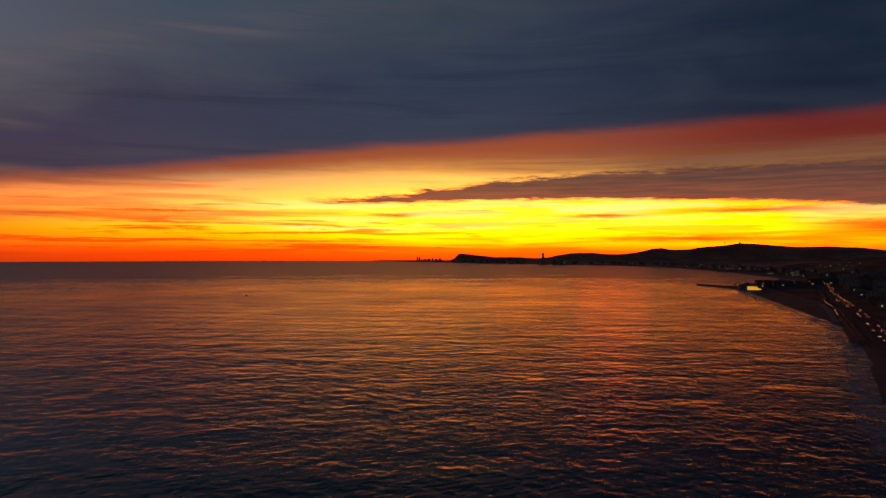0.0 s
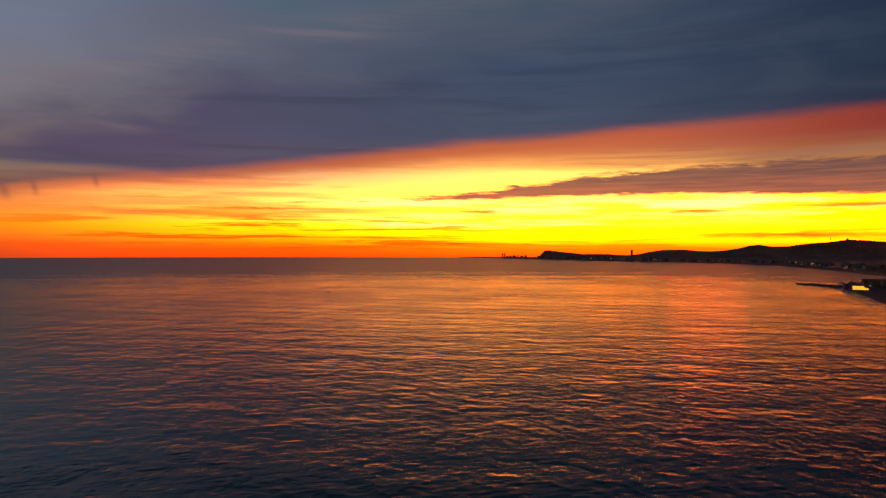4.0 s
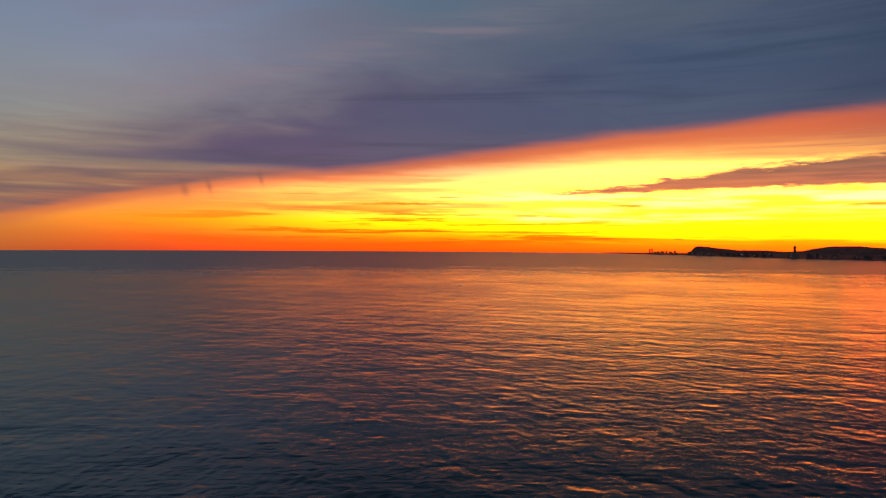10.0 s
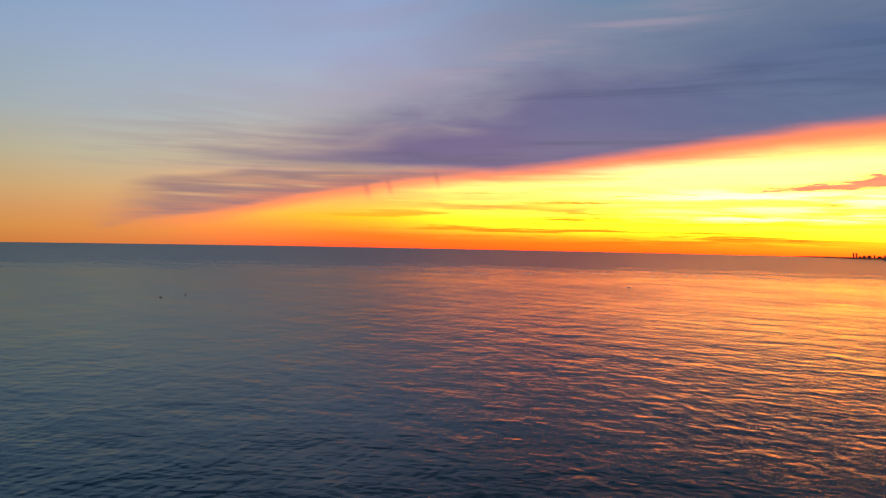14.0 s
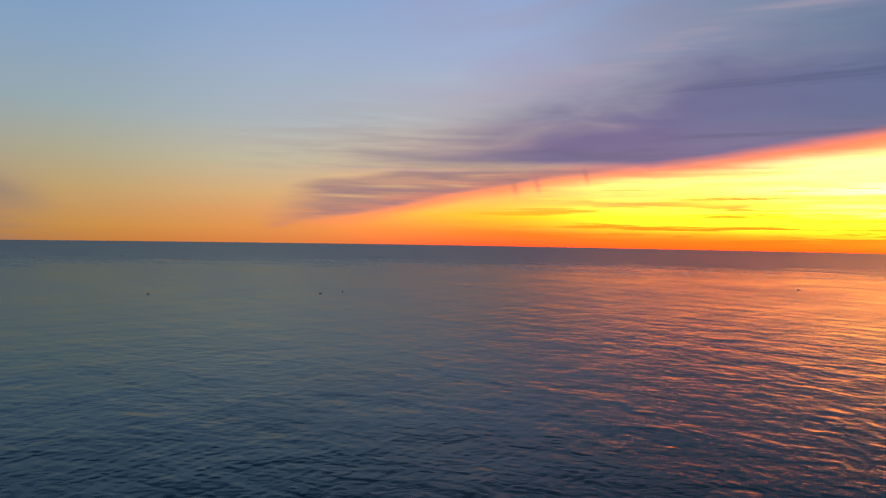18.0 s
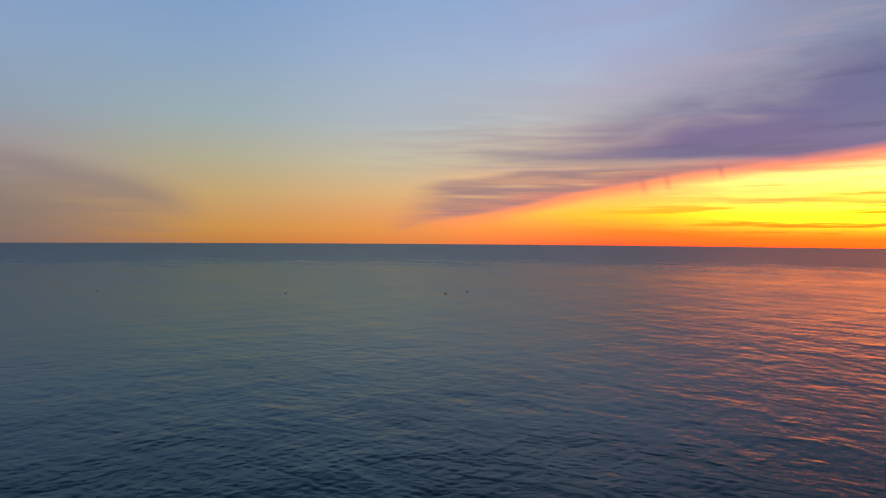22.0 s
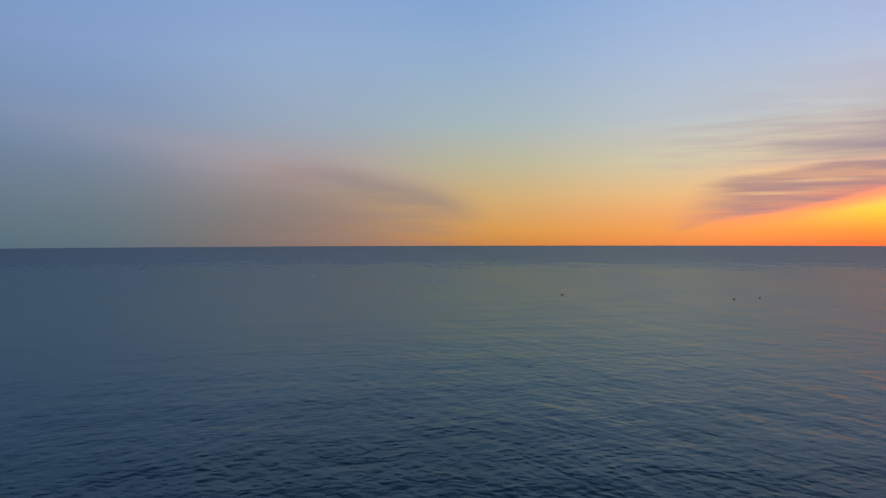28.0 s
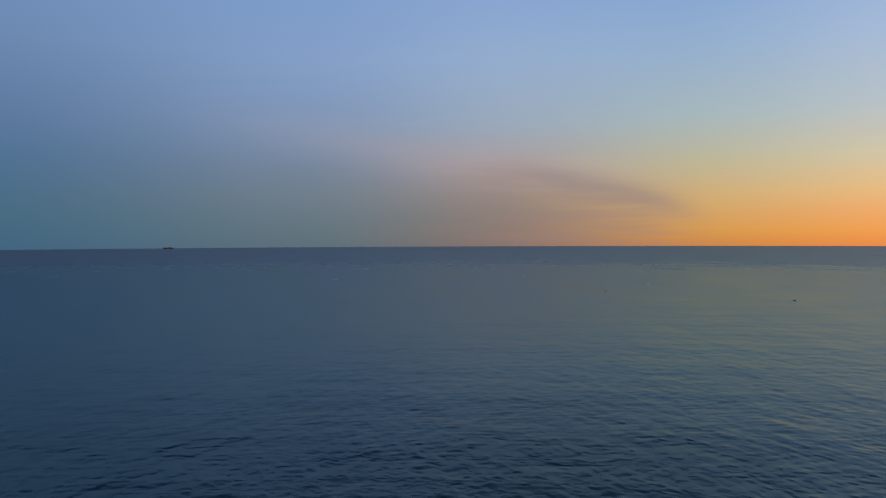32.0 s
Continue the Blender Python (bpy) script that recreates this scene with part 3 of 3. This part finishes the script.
def spread(proto, places):
    """Copies of proto at each place (x, y, turn); the first takes proto itself."""
    for k, (x, y, z, turn) in enumerate(places):
        m = pose(x, y, z, 0, 0, turn)
        if k == 0:
            proto.matrix_basis = m
        else:
            copy_thing(proto, m)


def ground_at(x, y):
    return max(land_z(x, y), 0.3)


rnd = random.Random(7)
# lamps along the coast road
proto = lamp_post("street_lamp", "tall steel street lamp with warm light beside the coast road", 8.0, 1.4, 0.28, M_LAMP_WARM, "lamps along the coast road")
spread(proto, [(road_x(y, -7.6), y, ground_at(road_x(y, -7.6), y), 0) for y in [*np.arange(650, 960, 26.0), *np.arange(980, 1250, 26.0), *np.arange(400, 640, 48.0)]])
# orange lamps along the railway halt
proto = lamp_post("platform_lamp", "short steel platform lamp with orange light at the railway halt", 4.0, 0.7, 0.24, M_LAMP_ORANGE, "lamps along the railway halt")
spread(proto, [(road_x(y, -24.5), y, ground_at(road_x(y, -24.5), y) + 0.9, 0) for y in np.arange(600, 760, 13.0)])


def build_platform():
    platform = thing("railway_platform", "long low concrete railway platform beside the track", "platform")
    ys = np.arange(594, 774, 10.0)
    for a, b in zip(ys, ys[1:]):
        y = (a + b) / 2
        x = road_x(y, -24.8)
        bm = bmesh.new()
        box(bm, x - 2.0, a + 0.02, ground_at(x, y) - 0.8, x + 2.0, b - 0.02, ground_at(x, y) + 0.95)
        part("slab", bm, M_CONC, platform)


build_platform()

# distant lamps along the far shore and on the hillsides
proto = lamp_post("light_mast", "distant light mast with pale lamps near the far shore", 7.0, 1.2, 0.34, M_LAMP_WHITE, "lamps along the far shore", 2)
far = []
for y in np.arange(1500, 4500, 58.0):
    if rnd.random() < 0.72:
        x = shore_x(y) + rnd.uniform(14, 50)
        far.append((x, y + rnd.uniform(-25, 25), ground_at(x, y), rnd.uniform(0, 360)))
for cy in (1560, 1640, 1730, 1950, 2060, 2500, 2620):
    for k in range(3):
        x, y = shore_x(cy) + rnd.uniform(12, 26), cy + k * 11.0
        far.append((x, y, ground_at(x, y), 0))
spread(proto, far)
proto = lamp_post("hillside_lamp", "small pale street lamp on a dark hillside", 7.0, 1.0, 0.55, M_LAMP_WHITE, "lamps on the hillsides")
hill = []
for cx, cy, rx, ry, n in ((1568, 3908, 46, 26, 6), (1630, 3868, 22, 8, 2), (1873, 3868, 20, 8, 3), (1072, 1880, 52, 120, 10), (1047, 1756, 8, 24, 3), (1090, 2600, 130, 260, 5),
                          (1339, 3801, 10, 10, 1), (1118, 3169, 10, 10, 1), (1019, 2885, 10, 10, 1), (1347, 3062, 10, 10, 1), (975, 1810, 30, 80, 3), (880, 1300, 60, 60, 3), (760, 1100, 60, 90, 3), (700, 900, 80, 100, 3)):
    for k in range(n):
        x, y = cx + rnd.gauss(0, rx * 0.6), cy + rnd.gauss(0, ry * 0.6)
        hill.append((x, y, ground_at(x, y), rnd.uniform(0, 360)))
spread(proto, hill)


# ---- cars ----
PAINTS = [material("car_paint_" + n, c, 0.3, 0.05, 0.5) for n, c in (("silver", (0.45, 0.46, 0.47)), ("dark_blue", (0.03, 0.05, 0.12)), ("black", (0.02, 0.02, 0.022)), ("white", (0.75, 0.75, 0.74)))]
M_CARGLASS = material("dark_car_glass", (0.02, 0.022, 0.025), 0.08, 0.1, 1.0)
M_TYRE = material("black_tyre_rubber", (0.02, 0.02, 0.02), 0.9, 0.2, 2.0)


def car(paint, colour):
    c = thing("car", colour + " car with its lights on, on the coast road", "car", "cars on the coast road")
    bm = bmesh.new()
    box(bm, -0.88, -2.1, 0.35, 0.88, 2.1, 0.95, 0.16)
    body = part("body", bm, paint, c)
    bm = bmesh.new()
    box(bm, -0.74, -1.35, 0.92, 0.74, 0.95, 1.46, 0.22)
    part("cabin_glass", bm, M_CARGLASS, c)
    for sx in (-1, 1):
        for sy in (-1.3, 1.3):
            bm = bmesh.new()
            tube(bm, (sx * 0.70, sy, 0.33), (sx * 0.90, sy, 0.33), 0.33, 0.33, 14)
            part("wheel", bm, M_TYRE, c)
        bm = bmesh.new()
        lump(bm, (sx * 0.62, 2.08, 0.70), 0.15, 2, (1.1, 0.4, 0.8))
        part("headlight", bm, M_HEAD, c, "bright headlight")
        bm = bmesh.new()
        lump(bm, (sx * 0.66, -2.08, 0.75), 0.16, 2, (1.1, 0.4, 0.8))
        part("tail_light", bm, M_TAIL, c, "red tail light")
    return c


cars = [car(p, n) for p, n in zip(PAINTS, ("silver", "dark blue", "black", "white"))]
slots = [(k, y) for k in (-1, 1) for y in np.arange(395, 1290, 21.0 if k < 0 else 24.0)]
slots = [s for s in slots if rnd.random() < 0.5]
used = set()
for i, (k, y) in enumerate(slots):
    y += rnd.uniform(-6, 6)
    x = road_x(y, k * 3.4)
    slope = math.degrees(math.atan2(road_x(y + 5) - road_x(y - 5), 10.0))
    z = max(land_z(road_x(y), y), 1.5) + 0.56
    m = pose(x, y, z, 0, 0, -slope + (180 if k < 0 else 0))
    j = rnd.randrange(4)
    if j not in used:
        used.add(j)
        cars[j].matrix_basis = m
    else:
        copy_thing(cars[j], m)


# ---- houses ----
M_WALLS = [material("house_wall_" + n, c, 0.9, 0.15, 0.4, 0.01, per_object=0.5) for n, c in (("cream", (0.34, 0.28, 0.21)), ("ochre", (0.27, 0.17, 0.10)), ("grey", (0.20, 0.19, 0.18)))]
M_ROOF = material("terracotta_roof_tiles", (0.28, 0.11, 0.06), 0.9, 0.3, 1.2, 0.05, per_object=0.4)
M_FLAT = material("flat_roof_gravel", (0.22, 0.21, 0.20), 0.95, 0.3, 0.8, 0.03)
M_PANE = material("dark_window_pane", (0.03, 0.035, 0.04), 0.1, 0.2, 1.0)


def house(name, label, category, group, w, d, storeys, pitched, wall, lit, cols):
    h = thing(name, label, category, group)
    z = storeys * 3.0
    bm = bmesh.new()
    box(bm, -w / 2, -d / 2, -4.0, w / 2, d / 2, z, 0.05)
    part("wall", bm, wall, h)
    bm = bmesh.new()
    if pitched:
        q = [bm.verts.new(p) for p in ((-w / 2 - 0.5, -d / 2 - 0.5, z), (w / 2 + 0.5, -d / 2 - 0.5, z), (w / 2 + 0.5, d / 2 + 0.5, z), (-w / 2 - 0.5, d / 2 + 0.5, z),
                                       (-w / 2 - 0.5, 0, z + d * 0.24), (w / 2 + 0.5, 0, z + d * 0.24))]
        for f in ((0, 1, 5, 4), (2, 3, 4, 5), (0, 4, 3), (1, 2, 5), (3, 2, 1, 0)):
            bm.faces.new([q[i] for i in f])
        part("roof", bm, M_ROOF, h)
    else:
        box(bm, -w / 2 - 0.2, -d / 2 - 0.2, z, w / 2 + 0.2, d / 2 + 0.2, z + 0.7, 0.08)
        box(bm, -w * 0.2, -d * 0.2, z + 0.6, w * 0.15, d * 0.2, z + 2.6, 0.05)
        part("roof", bm, M_FLAT, h)
    k = 0
    for s in range(storeys):
        for c in range(cols):
            bm = bmesh.new()
            x = -w / 2 + w * (c + 0.5) / cols
            box(bm, x - 0.6, -d / 2 - 0.06, s * 3.0 + 0.9, x + 0.6, -d / 2 + 0.05, s * 3.0 + 2.4, 0.02)
            part("window", bm, M_GLASS_LIT if k in lit else M_PANE, h, "lit window" if k in lit else "")
            k += 1
    return h


def settle(protos, spots):
    """Stand houses on the ground, their fronts towards the sea."""
    first = set()
    for i, (x, y, turn) in enumerate(spots):
        j = i % len(protos)
        m = pose(x, y, ground_at(x, y), 0, 0, turn)
        if j not in first:
            first.add(j)
            protos[j].matrix_basis = m
        else:
            copy_thing(protos[j], m)


town = [house("house", "cream seaside house with a tiled gable roof", "house", "houses of the seaside town", 11, 9, 2, True, M_WALLS[0], (1,), 3),
        house("house", "ochre seaside house with a tiled gable roof", "house", "houses of the seaside town", 9, 8, 2, True, M_WALLS[1], (), 2),
        house("house", "grey flat-roofed house of three storeys", "house", "houses of the seaside town", 13, 10, 3, False, M_WALLS[2], (4,), 3),
        house("house", "cream flat-roofed apartment house of four storeys", "house", "houses of the seaside town", 18, 11, 4, False, M_WALLS[0], (2,), 3)]
spots = []
for y in np.arange(430, 1480, 23.0):
    for row in range(5):
        if rnd.random() < 0.68:
            spots.append((road_x(y, 34 + row * 30 + rnd.uniform(-5, 5)), y + rnd.uniform(-5, 5), -68 + rnd.uniform(-8, 8)))
settle(town, spots)
blocks = [house("apartment_block", "distant pale apartment block near the far shore", "building", "blocks along the far shore", 22, 12, 3, False, M_WALLS[1], (3,), 2),
          house("apartment_block", "distant grey apartment block near the far shore", "building", "blocks along the far shore", 16, 12, 4, False, M_WALLS[2], (2,), 1)]
spots = []
for y in np.arange(1480, 4300, 52.0):
    for row in range(2):
        if rnd.random() < 0.7:
            spots.append((shore_x(y) + 85 + row * 60 + rnd.uniform(-20, 20), y, -60 + rnd.uniform(-20, 20)))
settle(blocks, spots)


# ---- skyline of the far city ----
def tower_block(w, z, label):
    tw = thing("city_tower", label, "tower", "towers of the far city")
    bm = bmesh.new()
    box(bm, -w / 2, -w / 2, -4, w / 2, w / 2, z * 0.93, 0.2)
    part("shaft", bm, M_WALLS[2], tw)
    bm = bmesh.new()
    box(bm, -w * 0.32, -w * 0.32, z * 0.93, w * 0.32, w * 0.32, z, 0.1)
    part("crown", bm, M_FLAT, tw)
    return tw


for x, y, w, z in ((-172, 4650, 8, 27), (-158, 4652, 8, 27), (-120, 4660, 14, 12), (-95, 4650, 18, 14), (-70, 4655, 10, 17), (-45, 4640, 20, 12), (-140, 4648, 12, 10), (-20, 4640, 12, 16),
                   (250, 3950, 16, 15), (330, 3900, 12, 21), (372, 3880, 14, 17), (408, 3860, 10, 26), (440, 3840, 18, 18), (300, 3960, 10, 18), (560, 3500, 16, 20), (590, 3480, 12, 24)):
    tower_block(w, z, "distant dark high-rise tower of the city skyline").matrix_basis = pose(x, y, ground_at(x, y), 0, 0, rnd.uniform(-20, 20))


def power_station():
    p = thing("power_station", "distant power station with three tall concrete chimneys", "power station")
    bm = bmesh.new()
    box(bm, -16, -8, -3, 16, 8, 16, 0.3)
    box(bm, -9, -6, 16, 9, 6, 25, 0.3)
    part("boiler_house", bm, M_CONC, p)
    for k in (-1, 0, 1):
        bm = bmesh.new()
        tube(bm, (k * 4.6, k * 6.0, 0), (k * 4.6, k * 6.0, 56 - 4 * abs(k)), 3.0, 1.8, 14)
        tube(bm, (k * 4.6, k * 6.0, 54.5 - 4 * abs(k)), (k * 4.6, k * 6.0, 57 - 4 * abs(k)), 2.1, 2.1, 14)
        part("chimney", bm, M_CONC, p, "tall tapered concrete chimney")
    p.matrix_basis = pose(512, 3560, ground_at(512, 3560), 0, 0, 0)


power_station()


def hill_tower():
    z = land_z(1722, 4250)
    tw = thing("telecom_tower", "slender telecommunication tower on the distant ridge", "tower")
    bm = bmesh.new()
    tube(bm, (0, 0, -3), (0, 0, 30), 1.0, 0.4, 10)
    part("mast", bm, M_STEEL, tw)
    bm = bmesh.new()
    tube(bm, (0, 0, 15), (0, 0, 24), 2.6, 2.6, 12)
    part("pod", bm, M_STEEL, tw)
    tw.matrix_basis = pose(1722, 4250, z)
    ch = thing("hilltop_church", "distant hilltop church with a pointed spire", "church")
    bm = bmesh.new()
    box(bm, -6, -5, -3, 6, 5, 6, 0.2)
    part("nave", bm, M_WALLS[2], ch)
    bm = bmesh.new()
    tube(bm, (0, 0, 5), (0, 0, 14), 3.0, 0.4, 8)
    part("spire", bm, M_WALLS[2], ch)
    ch.matrix_basis = pose(1810, 4240, land_z(1810, 4240))


hill_tower()


# ---- harbour ----
def breakwater():
    bw = thing("breakwater", "low dark breakwater of piled rocks at the harbour mouth", "breakwater")
    a, b = Vector((505, 1168, 0)), Vector((472, 1292, 0))
    side = Vector((b.y - a.y, a.x - b.x, 0)).normalized()
    bm = bmesh.new()
    n = 12
    for k in range(n):
        p, q = a.lerp(b, k / n), a.lerp(b, (k + 1) / n)
        tube(bm, p + Vector((0, 0, 0.2)), q + Vector((0, 0, 0.2)), 3.0 - 1.4 * k / n, 2.9 - 1.4 * k / n, 8)
    part("core", bm, M_ROCK, bw)
    shapes = []
    for s in range(5):
        bm = bmesh.new()
        lump(bm, (0, 0, 0), 1.0, 1)
        for v in bm.verts:
            v.co *= 1 + noise.noise(v.co * 1.7 + Vector((s * 5.0, 0, 0))) * 0.5
        me = bpy.data.meshes.new("rock")
        bm.to_mesh(me)
        bm.free()
        me.materials.append(M_ROCK)
        shapes.append(me)
    for k in range(170):
        f = rnd.random()
        p = a.lerp(b, f) + side * rnd.uniform(-5.5, 5.5)
        off = abs((p - a.lerp(b, f)).length)
        ob = new("rock", shapes[k % 5])
        ob.parent = bw
        r = rnd.uniform(1.0, 2.1)
        ob.matrix_basis = pose(p.x, p.y, 2.6 - off * 0.5 - 1.3 * f, rnd.uniform(0, 360), rnd.uniform(0, 360), 0) @ Matrix.Diagonal((r, r * 0.8, r * 0.7, 1))


breakwater()

M_HULLS = [material("boat_hull_" + n, c, 0.35, 0.08, 0.5) for n, c in (("white", (0.7, 0.7, 0.7)), ("navy", (0.03, 0.05, 0.12)))]
M_WOOD = material("varnished_wood", (0.24, 0.13, 0.06), 0.5, 0.3, 1.5)


def hull_mesh(length, beam, high):
    bm = bmesh.new()
    ring = []
    n = 12
    for k in range(n + 1):
        f = k / n
        half = beam / 2 * min(1.0, 2.4 * (1 - f)) ** 0.6 * (0.8 + 0.2 * min(1, f * 4))
        y = -length / 2 + f * length
        deck = high * (1 + 0.25 * f * f)
        ring.append([bm.verts.new(p) for p in ((-half, y, deck), (-half * 0.8, y, high * 0.3), (0, y, -high * 0.4), (half * 0.8, y, high * 0.3), (half, y, deck))])
    for r, s in zip(ring, ring[1:]):
        for i in range(4):
            bm.faces.new((r[i], r[i + 1], s[i + 1], s[i]))
        bm.faces.new((r[4], r[0], s[0], s[4]))
    bm.faces.new(ring[0])
    bmesh.ops.remove_doubles(bm, verts=bm.verts[:], dist=0.01)
    bmesh.ops.recalc_face_normals(bm, faces=bm.faces[:])
    return bm


def boat(name, label, length, sail, hull, group):
    b = thing(name, label, "boat", group)
    part("hull", hull_mesh(length, length * 0.32, length * 0.11), hull, b)
    bm = bmesh.new()
    box(bm, -length * 0.10, -length * 0.2, length * 0.10, length * 0.10, length * 0.16, length * 0.24, 0.12)
    part("cabin", bm, M_HULLS[0], b)
    bm = bmesh.new()
    tube(bm, (0, length * 0.1, length * 0.1), (0, length * 0.1, length * (1.25 if sail else 0.3)), 0.09, 0.05, 6)
    part("mast", bm, M_STEEL, b)
    if sail:
        bm = bmesh.new()
        tube(bm, (0, length * 0.1, length * 0.3), (0, -length * 0.36, length * 0.3), 0.10, 0.10, 6)
        part("boom", bm, M_WOOD, b)
    return b


yacht = boat("sailing_boat", "moored white sailing boat with a bare mast in the harbour", 10.0, True, M_HULLS[0], "boats in the harbour")
spread(yacht, [(560 + k * 10.0 + rnd.uniform(-1, 1), 1336 + k * 9.0 + (k % 3) * 9, 0.0, rnd.uniform(-15, 15)) for k in range(9)])

sheds = [house("harbour_building", "long low harbour building with a flat roof", "building", "harbour buildings", 26, 12, 2, False, M_WALLS[2], (), 5),
         house("harbour_building", "harbour building with a tiled gable roof", "building", "harbour buildings", 24, 12, 3, True, M_WALLS[1], (1,), 4),
         house("harbour_building", "grey harbour building with a flat roof", "building", "harbour buildings", 30, 14, 3, False, M_WALLS[2], (2,), 5)]
settle(sheds, [(506, 1156, -6), (538, 1168, -9), (572, 1174, -10), (606, 1186, -8), (640, 1200, -14), (676, 1216, -12)])


def pavilion():
    p = thing("harbour_pavilion", "brightly lit harbour pavilion with glowing yellow glazing", "pavilion")
    bm = bmesh.new()
    box(bm, -10.5, -0.2, -2, 10.5, 12, 6.6, 0.1)
    part("wall", bm, M_WALLS[2], p)
    bm = bmesh.new()
    box(bm, -11.5, -1.6, 6.6, 11.5, 12.6, 7.3, 0.1)
    part("roof", bm, M_FLAT, p)
    for k in range(7):
        bm = bmesh.new()
        box(bm, -10.2 + k * 2.92, -0.34, 0.6, -10.2 + k * 2.92 + 2.7, -0.22, 6.0 if k < 5 else 3.6 - (k - 5))
        part("glazing_panel", bm, M_HALL, p, "glowing glass panel")
    for k in range(8):
        bm = bmesh.new()
        box(bm, -10.45 + k * 2.92, -0.55, 0, -10.25 + k * 2.92, -0.2, 6.6)
        part("mullion", bm, M_DARKSTEEL, p)
    p.matrix_basis = pose(488, 1090, ground_at(488, 1090) - 0.2, 0, 0, -14)


pavilion()
quay = lamp_post("quay_lamp", "steel quay lamp with warm light in the harbour", 7.0, 0.9, 0.32, M_LAMP_WARM, "lamps on the quay", 1)
spread(quay, [(520 + k * 15.0, 1130 + k * 5.0, ground_at(520 + k * 15.0, 1130 + k * 5.0), 0) for k in range(9)])


# ---- boats out at sea and a ship on the horizon ----
def at_sea(az, dist, t=0.0):
    e = eye_at(t)
    return e.x + dist * math.sin(radians(az)), e.y + dist * math.cos(radians(az))


for az, dist, t, length, turn, hull in ((-18.1, 985, 18, 4.6, 70, 1), (-53.4, 745, 19, 4.6, 40, 1), (-55.2, 720, 19, 3.6, 95, 1), (-68.2, 730, 28, 3.4, 20, 1), (-81.9, 800, 28, 3.0, 60, 1)):
    b = boat("fishing_boat", "small dark fishing boat drifting on open water", length, False, M_HULLS[hull], "boats out at sea")
    b.matrix_basis = pose(*at_sea(az, dist, t), 0.1, 0, 0, turn)


def cargo_ship():
    s = thing("cargo_ship", "dark cargo ship low on the horizon", "ship")
    part("hull", hull_mesh(62, 10, 5.0), M_DARKSTEEL, s)
    bm = bmesh.new()
    box(bm, -4, -27, 5, 4, -19, 14, 0.3)
    part("bridge", bm, M_HULLS[0], s)
    for k in range(4):
        bm = bmesh.new()
        box(bm, -4.2, -15 + k * 9, 5, 4.2, -7.5 + k * 9, 8.5 + (k % 2), 0.2)
        part("container_stack", bm, M_DARKSTEEL, s)
    s.matrix_basis = pose(*at_sea(-116.6, 4700, 32), 0, 0, 0, 25)


cargo_ship()
